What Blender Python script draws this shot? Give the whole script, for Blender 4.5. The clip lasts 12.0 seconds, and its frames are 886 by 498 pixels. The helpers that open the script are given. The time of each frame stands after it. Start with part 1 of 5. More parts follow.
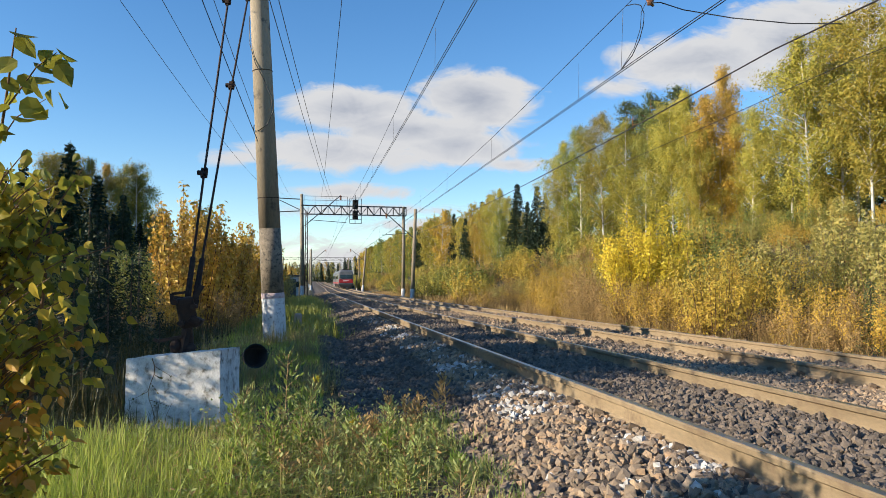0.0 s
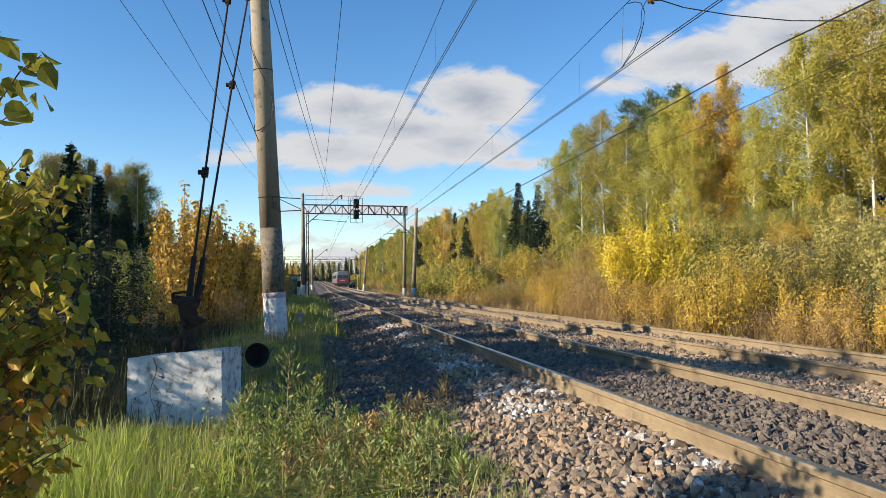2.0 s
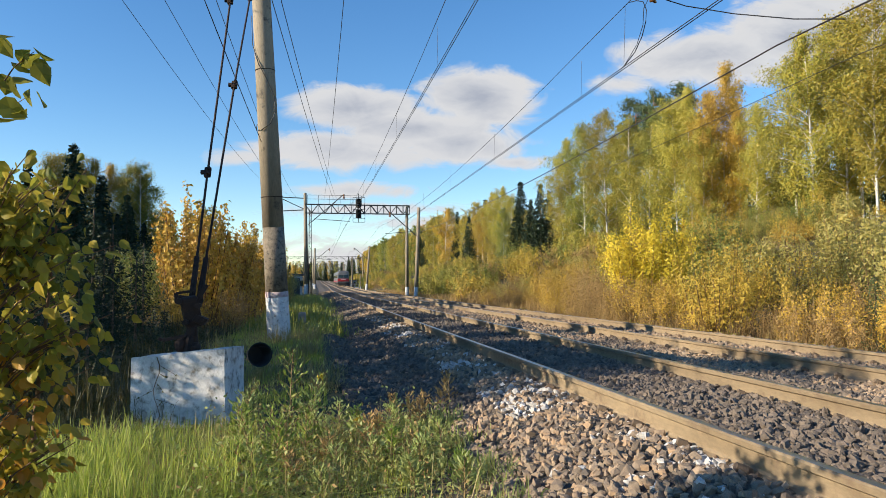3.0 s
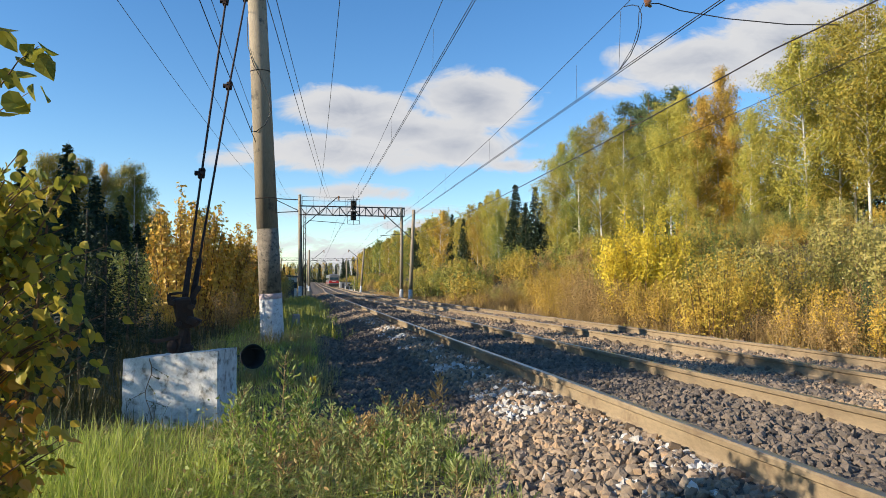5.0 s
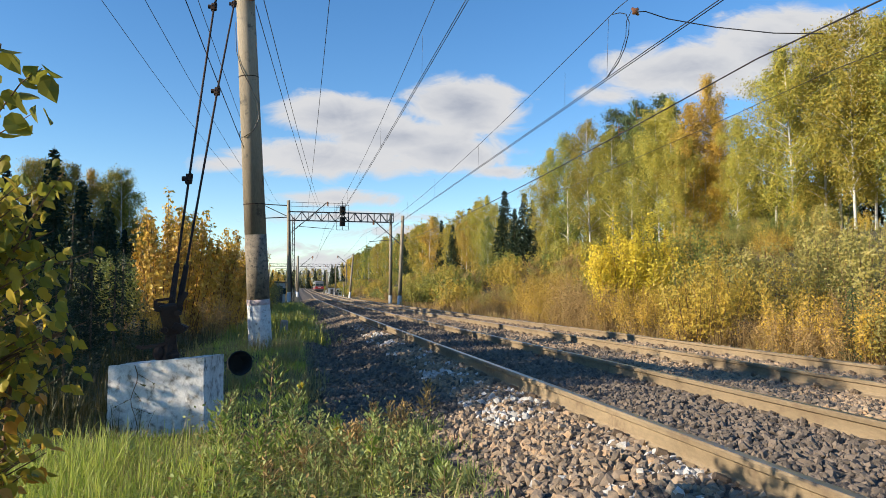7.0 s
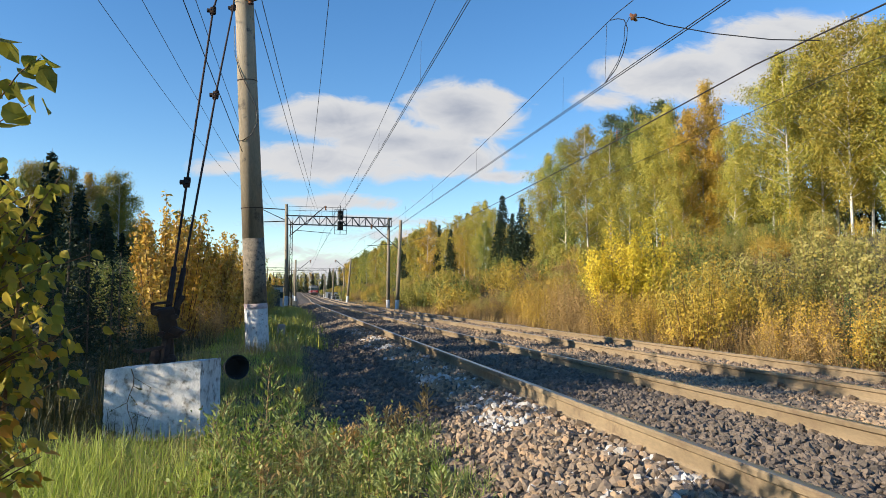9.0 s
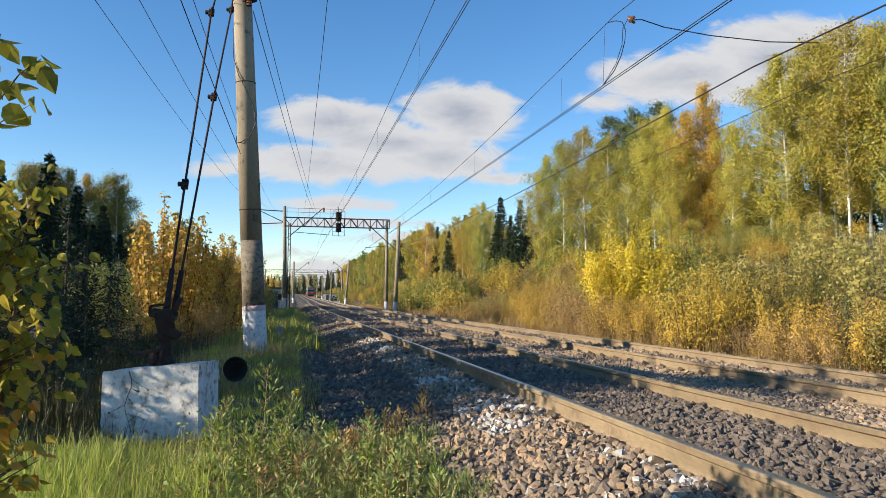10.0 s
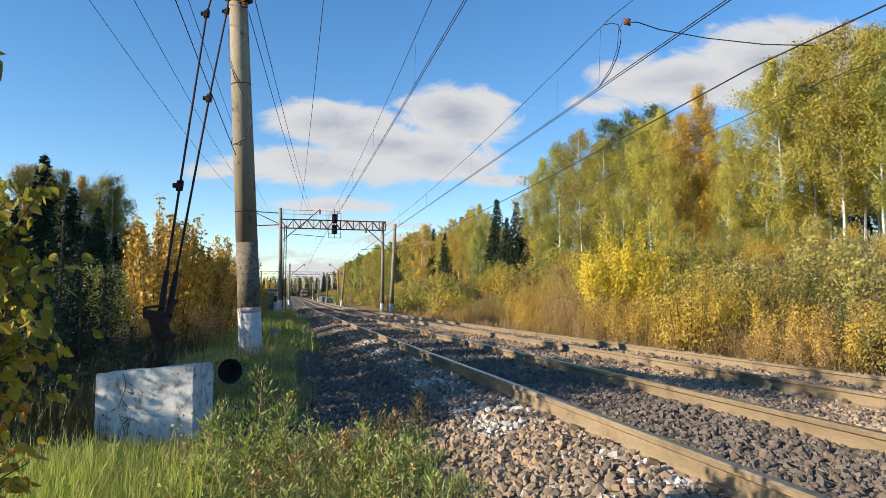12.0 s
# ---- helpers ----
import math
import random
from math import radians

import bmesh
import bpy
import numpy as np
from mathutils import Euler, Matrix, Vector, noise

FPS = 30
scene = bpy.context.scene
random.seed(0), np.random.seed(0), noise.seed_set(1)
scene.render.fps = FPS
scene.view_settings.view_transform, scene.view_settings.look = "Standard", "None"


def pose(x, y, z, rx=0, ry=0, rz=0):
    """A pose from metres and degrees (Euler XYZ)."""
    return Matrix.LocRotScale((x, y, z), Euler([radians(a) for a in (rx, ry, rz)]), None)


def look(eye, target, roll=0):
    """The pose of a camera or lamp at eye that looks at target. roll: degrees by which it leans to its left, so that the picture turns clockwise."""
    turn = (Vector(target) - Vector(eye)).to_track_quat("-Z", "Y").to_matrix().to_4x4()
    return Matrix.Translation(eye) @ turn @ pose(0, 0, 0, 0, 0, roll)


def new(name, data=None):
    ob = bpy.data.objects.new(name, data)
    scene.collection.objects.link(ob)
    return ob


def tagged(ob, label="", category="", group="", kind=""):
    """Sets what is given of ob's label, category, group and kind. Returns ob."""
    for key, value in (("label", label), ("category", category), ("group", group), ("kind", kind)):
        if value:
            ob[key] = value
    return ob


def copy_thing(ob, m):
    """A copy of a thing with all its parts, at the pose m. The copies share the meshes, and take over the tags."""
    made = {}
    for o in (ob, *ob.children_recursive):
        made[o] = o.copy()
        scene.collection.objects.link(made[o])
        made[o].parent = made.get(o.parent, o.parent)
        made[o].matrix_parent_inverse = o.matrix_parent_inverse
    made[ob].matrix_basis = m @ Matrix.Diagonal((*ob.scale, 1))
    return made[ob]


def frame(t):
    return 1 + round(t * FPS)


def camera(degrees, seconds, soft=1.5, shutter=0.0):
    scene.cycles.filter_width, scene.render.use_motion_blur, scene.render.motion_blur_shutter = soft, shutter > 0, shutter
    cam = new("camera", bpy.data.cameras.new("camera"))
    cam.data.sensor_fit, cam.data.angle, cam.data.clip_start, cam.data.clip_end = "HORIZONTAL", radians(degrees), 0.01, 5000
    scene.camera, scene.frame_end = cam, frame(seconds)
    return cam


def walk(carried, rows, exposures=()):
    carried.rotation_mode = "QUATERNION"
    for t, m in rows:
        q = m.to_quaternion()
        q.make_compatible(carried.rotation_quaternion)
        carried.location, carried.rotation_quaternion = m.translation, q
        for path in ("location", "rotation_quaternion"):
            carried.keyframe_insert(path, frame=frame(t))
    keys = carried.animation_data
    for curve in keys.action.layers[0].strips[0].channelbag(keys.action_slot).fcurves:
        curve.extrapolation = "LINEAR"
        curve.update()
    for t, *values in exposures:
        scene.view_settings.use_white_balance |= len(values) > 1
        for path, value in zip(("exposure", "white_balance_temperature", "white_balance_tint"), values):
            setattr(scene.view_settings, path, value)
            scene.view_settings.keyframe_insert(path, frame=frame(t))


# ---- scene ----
cam = camera(65.0, 12.0, 0.7)
PATH = [
    (0, (0.0, 0.0, 0.84), (0.373, 1.962, 0.948), -0.0),
    (0.5, (0.0, -0.001, 0.838), (0.377, 1.96, 0.947), -0.0),
    (1, (-0.001, -0.002, 0.838), (0.374, 1.96, 0.948), -0.1),
    (1.5, (0.0, -0.005, 0.838), (0.373, 1.957, 0.945), -0.1),
    (2, (0.0, -0.001, 0.836), (0.37, 1.961, 0.941), -0.2),
    (2.5, (0.003, -0.006, 0.837), (0.369, 1.958, 0.937), -0.3),
    (3, (0.002, -0.01, 0.836), (0.365, 1.954, 0.939), -0.3),
    (5, (0.008, -0.005, 0.837), (0.386, 1.956, 0.947), 0.0),
    (5.5, (0.012, -0.003, 0.838), (0.4, 1.956, 0.958), 0.2),
    (6, (0.018, -0.007, 0.84), (0.419, 1.948, 0.969), 0.1),
    (6.5, (0.016, -0.006, 0.836), (0.423, 1.948, 0.964), 0.0),
    (7, (0.017, -0.009, 0.839), (0.425, 1.944, 0.966), -0.0),
    (9, (0.017, -0.006, 0.839), (0.431, 1.945, 0.979), 0.2),
    (9.5, (0.017, -0.003, 0.845), (0.433, 1.948, 0.992), 0.2),
    (10, (0.016, -0.003, 0.842), (0.435, 1.947, 0.987), 0.2),
    (10.5, (0.021, -0.001, 0.843), (0.439, 1.949, 0.987), 0.2),
    (11, (0.022, 0.0, 0.842), (0.442, 1.95, 0.985), 0.2),
    (11.5, (0.024, -0.001, 0.84), (0.45, 1.947, 0.986), 0.2),
    (12, (0.024, 0.003, 0.838), (0.454, 1.951, 0.989), 0.2),
]
walk(cam, [(t, look(eye, target, roll)) for t, eye, target, roll in PATH])

# ---- light ----
SUN_EL, SUN_FROM = 21.0, (-0.983, -0.185)
world = bpy.data.worlds.new("sky")
scene.world = world
world.use_nodes = True
wn = world.node_tree.nodes
sky = wn.new("ShaderNodeTexSky")
sky.sky_type, sky.sun_disc = "NISHITA", False
sky.sun_elevation = radians(SUN_EL)
sky.sun_rotation = math.atan2(SUN_FROM[0], SUN_FROM[1])
sky.air_density, sky.dust_density, sky.ozone_density = 1.0, 0.0, 2.2
deep = wn.new("ShaderNodeHueSaturation")
deep.inputs["Saturation"].default_value = 1.28
deep.inputs["Hue"].default_value = 0.505
world.node_tree.links.new(sky.outputs[0], deep.inputs["Color"])
world.node_tree.links.new(deep.outputs[0], wn["Background"].inputs[0])
wn["Background"].inputs[1].default_value = 0.118
sun = new("sun", bpy.data.lights.new("sun", "SUN"))
sun.data.energy, sun.data.angle, sun.data.color = 5.0, radians(0.6), (1.0, 0.86, 0.66)
sun.matrix_world = look((SUN_FROM[0] * 50, SUN_FROM[1] * 50, 50 * math.tan(radians(SUN_EL))), (0, 0, 0))
scene.view_settings.exposure = 0.79

# ---- materials ----


def nodes_of(name):
    m = bpy.data.materials.new(name)
    m.use_nodes = True
    nt = m.node_tree
    return m, nt, nt.nodes["Principled BSDF"], nt.nodes["Material Output"]


def ramp(nt, fac, colours, low=0.0, high=1.0):
    r = nt.nodes.new("ShaderNodeValToRGB")
    while len(r.color_ramp.elements) < len(colours):
        r.color_ramp.elements.new(0.5)
    for k, c in enumerate(colours):
        r.color_ramp.elements[k].position = low + (high - low) * k / max(1, len(colours) - 1)
        r.color_ramp.elements[k].color = (*c, 1)
    nt.links.new(fac, r.inputs[0])
    return r.outputs[0]


def noise_of(nt, scale, detail=6.0, rough=0.6, stretch=(1, 1, 1), distort=0.0):
    tc = nt.nodes.new("ShaderNodeTexCoord")
    mp = nt.nodes.new("ShaderNodeMapping")
    mp.inputs["Scale"].default_value = stretch
    n = nt.nodes.new("ShaderNodeTexNoise")
    n.inputs["Scale"].default_value, n.inputs["Detail"].default_value = scale, detail
    n.inputs["Roughness"].default_value, n.inputs["Distortion"].default_value = rough, distort
    nt.links.new(tc.outputs["Object"], mp.inputs[0])
    nt.links.new(mp.outputs[0], n.inputs["Vector"])
    return n.outputs["Fac"]


def blend(nt, fac, a, b, mode="MIX"):
    m = nt.nodes.new("ShaderNodeMix")
    m.data_type, m.blend_type = "RGBA", mode
    for sock, v in ((m.inputs["Factor"], fac), (m.inputs["A"], a), (m.inputs["B"], b)):
        if isinstance(v, (int, float)):
            sock.default_value = v
        elif isinstance(v, tuple):
            sock.default_value = (*v, 1)
        else:
            nt.links.new(v, sock)
    return m.outputs["Result"]


def surface(name, colours, scale=3.0, fine=40.0, rough=0.85, metal=0.0, bump=0.3, dist=0.01, stretch=(1, 1, 1), stain=None, islands=False, objects=False, low=0.3, high=0.7):
    """A procedural surface: broad variation, fine grain, relief, and stains of a colour of their own."""
    m, nt, b, out = nodes_of(name)
    big = noise_of(nt, scale, 5, 0.6, stretch)
    small = noise_of(nt, fine, 4, 0.7, stretch)
    col = ramp(nt, big, colours, low, high)
    if islands or objects:
        if islands:
            rnd = nt.nodes.new("ShaderNodeNewGeometry").outputs["Random Per Island"]
        else:
            rnd = nt.nodes.new("ShaderNodeObjectInfo").outputs["Random"]
        col = blend(nt, 0.7, col, ramp(nt, rnd, colours, 0.0, 1.0))
    col = blend(nt, 0.35, col, ramp(nt, small, [(0.25,) * 3, (1.0,) * 3], 0.3, 0.62), "MULTIPLY")
    if stain:
        colour, sc, lo, hi = stain
        mask = ramp(nt, noise_of(nt, sc, 7, 0.65), [(0,) * 3, (1,) * 3], lo, hi)
        col = blend(nt, mask, col, colour)
    nt.links.new(col, b.inputs["Base Color"])
    b.inputs["Roughness"].default_value, b.inputs["Metallic"].default_value = rough, metal
    bp = nt.nodes.new("ShaderNodeBump")
    bp.inputs["Strength"].default_value, bp.inputs["Distance"].default_value = bump, dist
    nt.links.new(small, bp.inputs["Height"])
    nt.links.new(bp.outputs[0], b.inputs["Normal"])
    return m


def foliage(name, colours, through_light=0.25, gloss=0.45, patch=0.35):
    """Leaves: each its own tone, broad patches of tone over the crown, light passing through the blade."""
    m, nt, b, out = nodes_of(name)
    rnd = nt.nodes.new("ShaderNodeNewGeometry").outputs["Random Per Island"]
    each = ramp(nt, rnd, colours)
    wide = ramp(nt, noise_of(nt, 0.5, 3), colours, 0.35, 0.65)
    col = blend(nt, patch, each, wide)
    own = nt.nodes.new("ShaderNodeObjectInfo").outputs["Random"]
    hs = nt.nodes.new("ShaderNodeHueSaturation")
    vary = nt.nodes.new("ShaderNodeMapRange")
    vary.inputs["To Min"].default_value, vary.inputs["To Max"].default_value = 0.8, 1.2
    nt.links.new(own, vary.inputs["Value"])
    nt.links.new(vary.outputs[0], hs.inputs["Value"])
    nt.links.new(col, hs.inputs["Color"])
    col = hs.outputs[0]
    nt.links.new(col, b.inputs["Base Color"])
    b.inputs["Roughness"].default_value = gloss
    b.inputs["Specular IOR Level"].default_value = 0.3
    tr = nt.nodes.new("ShaderNodeBsdfTranslucent")
    nt.links.new(col, tr.inputs["Color"])
    mix = nt.nodes.new("ShaderNodeMixShader")
    mix.inputs[0].default_value = through_light
    nt.links.new(b.outputs[0], mix.inputs[1])
    nt.links.new(tr.outputs[0], mix.inputs[2])
    nt.links.new(mix.outputs[0], out.inputs["Surface"])
    return m


def plain(name, colour, rough=0.6, metal=0.0, glow=0.0):
    m, nt, b, out = nodes_of(name)
    b.inputs["Base Color"].default_value = (*colour, 1)
    b.inputs["Roughness"].default_value, b.inputs["Metallic"].default_value = rough, metal
    if glow:
        b.inputs["Emission Color"].default_value, b.inputs["Emission Strength"].default_value = (*colour, 1), glow
    return m


M_SOIL = surface("soil and litter", [(0.035, 0.026, 0.015), (0.09, 0.07, 0.035), (0.06, 0.065, 0.022), (0.14, 0.105, 0.05)], 0.9, 14, 0.95, 0, 0.8, 0.05)
M_BED = surface("ballast bed", [(0.07, 0.056, 0.045), (0.12, 0.097, 0.077), (0.18, 0.145, 0.112)], 1.4, 26, 0.95, 0, 1.0, 0.05, stain=((0.05, 0.043, 0.038), 2.2, 0.45, 0.6))
M_STONE = surface("crushed stone", [(0.11, 0.08, 0.055), (0.28, 0.2, 0.13), (0.42, 0.28, 0.165), (0.21, 0.17, 0.13), (0.44, 0.33, 0.22), (0.15, 0.12, 0.095)], 5, 60, 0.9, 0, 0.5, 0.006, islands=True)
M_STONE_DARK = surface("dark crushed stone", [(0.05, 0.042, 0.036), (0.13, 0.106, 0.084), (0.22, 0.17, 0.128), (0.09, 0.076, 0.064)], 5, 60, 0.85, 0, 0.5, 0.006, islands=True)
M_STONE_WHITE = surface("lime-dusted stone", [(0.3, 0.28, 0.255), (0.46, 0.44, 0.41), (0.62, 0.6, 0.57), (0.36, 0.31, 0.26)], 5, 60, 0.95, 0, 0.5, 0.006, islands=True)
M_RAIL = surface("dusty rail steel", [(0.18, 0.13, 0.075), (0.265, 0.2, 0.122), (0.325, 0.247, 0.152)], 2.0, 50, 0.75, 0.1, 0.25, 0.002, stretch=(1, 0.3, 1), stain=((0.13, 0.085, 0.055), 5.0, 0.55, 0.75))
M_CLIP = surface("dusty rusted fastening iron", [(0.11, 0.075, 0.05), (0.2, 0.15, 0.1), (0.16, 0.11, 0.075)], 9, 60, 0.85, 0.1, 0.4, 0.003, objects=True)
M_HEAD = surface("polished rail head", [(0.3, 0.3, 0.31), (0.45, 0.45, 0.46)], 2.0, 30, 0.28, 0.95, 0.1, 0.001, stretch=(1, 0.1, 1))
M_RUST = surface("rusty iron", [(0.018, 0.012, 0.01), (0.045, 0.024, 0.016), (0.03, 0.022, 0.019)], 9, 70, 0.8, 0.3, 0.6, 0.004)
M_STEEL = surface("weathered grey steel", [(0.055, 0.057, 0.06), (0.115, 0.117, 0.12)], 4, 40, 0.6, 0.5, 0.3, 0.003, stain=((0.12, 0.06, 0.035), 3.0, 0.55, 0.7))
M_POLE = surface("weathered spun concrete", [(0.21, 0.17, 0.12), (0.31, 0.26, 0.19), (0.38, 0.32, 0.24)], 2.2, 45, 0.95, 0, 0.5, 0.004, stretch=(1, 1, 0.25), stain=((0.07, 0.065, 0.06), 3.2, 0.58, 0.68))
M_POLE_DARK = surface("mossy grey concrete", [(0.14, 0.118, 0.09), (0.22, 0.185, 0.14), (0.29, 0.245, 0.185)], 7, 60, 0.95, 0, 0.6, 0.004, stain=((0.05, 0.047, 0.042), 16.0, 0.5, 0.66))
M_LIME = surface("flaking whitewash", [(0.48, 0.49, 0.51), (0.68, 0.68, 0.68), (0.58, 0.57, 0.55)], 6, 60, 0.9, 0, 0.5, 0.004, stain=((0.22, 0.21, 0.2), 17.0, 0.54, 0.66))
M_BAND = surface("faded pink paint", [(0.5, 0.36, 0.36), (0.62, 0.5, 0.49)], 8, 60, 0.9, 0, 0.4, 0.003, stain=((0.3, 0.27, 0.25), 17.0, 0.52, 0.66))
M_BLOCK = surface("whitewashed cast concrete", [(0.5, 0.48, 0.45), (0.72, 0.7, 0.67), (0.8, 0.78, 0.75)], 3.5, 45, 0.92, 0, 0.7, 0.006, stain=((0.2, 0.18, 0.15), 11.0, 0.5, 0.66))
M_SLEEPER = surface("sleeper concrete", [(0.3, 0.26, 0.22), (0.4, 0.36, 0.31)], 4, 40, 0.95, 0, 0.4, 0.004, stain=((0.14, 0.1, 0.07), 4, 0.5, 0.65))
M_RUBBER = surface("black rubber", [(0.008, 0.008, 0.008), (0.02, 0.02, 0.02)], 4, 40, 0.75, 0, 0.3, 0.004)
M_WIRE = plain("oxidised copper wire", (0.045, 0.04, 0.038), 0.5, 0.4)
M_CABLE = plain("black cable", (0.012, 0.012, 0.013), 0.5)
M_GLAZE = plain("brown glazed porcelain", (0.16, 0.07, 0.03), 0.15)
M_BLACK = plain("matt black paint", (0.012, 0.012, 0.012), 0.6)
M_BARK = surface("grey-brown bark", [(0.06, 0.045, 0.03), (0.13, 0.1, 0.07), (0.17, 0.14, 0.1)], 3, 18, 0.95, 0, 0.8, 0.02, stretch=(1, 1, 0.3))
M_BIRCH = surface("white birch bark", [(0.55, 0.52, 0.46), (0.72, 0.7, 0.64)], 2, 9, 0.8, 0, 0.3, 0.01, stretch=(0.4, 0.4, 2.5), stain=((0.035, 0.03, 0.025), 2.6, 0.56, 0.62))
M_PINEBARK = surface("orange pine bark", [(0.22, 0.09, 0.035), (0.33, 0.15, 0.06), (0.12, 0.07, 0.045)], 1.2, 12, 0.95, 0, 0.8, 0.02, stretch=(1, 1, 0.4))
M_TWIG = surface("reddish twigs", [(0.11, 0.06, 0.03), (0.2, 0.12, 0.06)], 4, 30, 0.9)
M_STRAW = surface("dry stems", [(0.24, 0.15, 0.06), (0.36, 0.25, 0.11), (0.18, 0.1, 0.045)], 2, 20, 0.9, islands=True)
L_GOLD = foliage("golden leaves", [(0.48, 0.32, 0.05), (0.6, 0.43, 0.06), (0.5, 0.37, 0.06), (0.28, 0.25, 0.05), (0.46, 0.25, 0.04)])
L_BIRCHGOLD = foliage("golden birch leaves", [(0.36, 0.28, 0.045), (0.5, 0.38, 0.055), (0.3, 0.27, 0.05), (0.26, 0.25, 0.05), (0.46, 0.3, 0.04)], 0.3)
L_YELLOW = foliage("yellow leaves", [(0.5, 0.36, 0.03), (0.6, 0.45, 0.045), (0.33, 0.31, 0.04), (0.44, 0.29, 0.03)])
L_LEMON = foliage("bright yellow leaves", [(0.6, 0.46, 0.035), (0.7, 0.54, 0.05), (0.46, 0.4, 0.045), (0.54, 0.36, 0.03)], 0.3)
L_AMBER = foliage("amber leaves", [(0.44, 0.27, 0.04), (0.62, 0.42, 0.06), (0.32, 0.22, 0.05), (0.48, 0.24, 0.04), (0.66, 0.5, 0.1)])
L_OLIVE = foliage("olive birch leaves", [(0.19, 0.215, 0.045), (0.32, 0.31, 0.05), (0.5, 0.4, 0.06), (0.23, 0.255, 0.055), (0.41, 0.3, 0.045)])
L_BANK = foliage("dull olive bush leaves", [(0.26, 0.25, 0.07), (0.4, 0.34, 0.09), (0.32, 0.3, 0.09), (0.48, 0.37, 0.09), (0.22, 0.23, 0.06)])
L_GREEN = foliage("green leaves", [(0.08, 0.12, 0.03), (0.15, 0.19, 0.045), (0.24, 0.26, 0.05), (0.34, 0.3, 0.05)])
L_RUST = foliage("rusty orange leaves", [(0.46, 0.28, 0.045), (0.56, 0.37, 0.05), (0.38, 0.27, 0.05), (0.36, 0.2, 0.045)])
L_BROWN = foliage("brown seed heads", [(0.3, 0.19, 0.075), (0.42, 0.28, 0.11), (0.25, 0.16, 0.065), (0.45, 0.34, 0.14)], 0.25, 0.8)
L_SPRUCE = foliage("spruce needles", [(0.012, 0.024, 0.012), (0.022, 0.04, 0.018), (0.035, 0.052, 0.02)], 0.1, 0.6)
L_PINE = foliage("pine needles", [(0.045, 0.075, 0.03), (0.075, 0.1, 0.035), (0.1, 0.12, 0.04)], 0.15, 0.6)
L_SAPLING = foliage("sapling leaves", [(0.14, 0.165, 0.028), (0.28, 0.28, 0.035), (0.46, 0.37, 0.045), (0.2, 0.21, 0.03), (0.68, 0.48, 0.06), (0.15, 0.16, 0.025)], 0.5, 0.5, 0.12)
# dark vine leaves; for grass, a tone with the shade put into it
L_DARK = foliage("dark leaves and shade-toned grass", [(0.03, 0.04, 0.015), (0.07, 0.07, 0.02), (0.05, 0.06, 0.02), (0.2, 0.14, 0.03)], 0.15, 0.5)
L_ORANGE = foliage("orange autumn leaves", [(0.5, 0.2, 0.03), (0.62, 0.33, 0.05), (0.45, 0.3, 0.05)], 0.4, 0.4, 0.1)
L_GRASS = foliage("grass blades", [(0.13, 0.2, 0.03), (0.36, 0.43, 0.06), (0.52, 0.54, 0.12), (0.19, 0.27, 0.035), (0.58, 0.52, 0.22)], 0.45, 0.5, 0.4)
L_LEAFY = foliage("fresh herb leaves", [(0.13, 0.2, 0.035), (0.2, 0.28, 0.05), (0.3, 0.36, 0.07), (0.38, 0.38, 0.08)], 0.4, 0.5, 0.2)
L_HAY = foliage("dry grass", [(0.3, 0.24, 0.09), (0.42, 0.34, 0.15), (0.2, 0.2, 0.05), (0.3, 0.22, 0.1)], 0.3, 0.6, 0.3)
L_WEED = foliage("weed leaves", [(0.2, 0.25, 0.06), (0.34, 0.4, 0.12), (0.46, 0.49, 0.2), (0.18, 0.22, 0.045), (0.4, 0.36, 0.12)], 0.4, 0.55, 0.2)

# ---- mesh helpers ----


def mesh_of(name, v, faces, materials, smooth=False, mat_index=None):
    """A mesh from arrays; faces is an array of equal polygons, or a list of such arrays."""
    faces = [np.asarray(f) for f in (faces if isinstance(faces, list) else [faces])]
    me = bpy.data.meshes.new(name)
    v = np.asarray(v, dtype=np.float32)
    me.vertices.add(len(v))
    me.vertices.foreach_set("co", v.ravel())
    loops = np.concatenate([f.ravel() for f in faces]).astype(np.int32)
    sizes = np.concatenate([np.full(len(f), f.shape[1]) for f in faces]).astype(np.int32)
    me.loops.add(len(loops))
    me.loops.foreach_set("vertex_index", loops)
    me.polygons.add(len(sizes))
    me.polygons.foreach_set("loop_start", np.concatenate([[0], np.cumsum(sizes)[:-1]]).astype(np.int32))
    me.polygons.foreach_set("use_smooth", np.full(len(sizes), smooth))
    for m in materials if isinstance(materials, (list, tuple)) else [materials]:
        me.materials.append(m)
    if mat_index is not None:
        me.polygons.foreach_set("material_index", np.asarray(mat_index, dtype=np.int32))
    me.update(calc_edges=True)
    me.validate()
    return me


def part(name, data, material, parent, label=""):
    """One mesh object under a thing or a part, from a bmesh or a ready mesh."""
    if isinstance(data, bmesh.types.BMesh):
        me = bpy.data.meshes.new(name)
        data.to_mesh(me)
        data.free()
        me.materials.append(material)
        data = me
    ob = new(name, data)
    ob.parent = parent
    if label:
        ob["label"] = label
    return ob


def thing(name, label, category, group="", kind="", at=None):
    ob = new(name)
    ob.empty_display_size = 0.2
    if at is not None:
        ob.matrix_world = at
    return tagged(ob, label, category, group, kind)


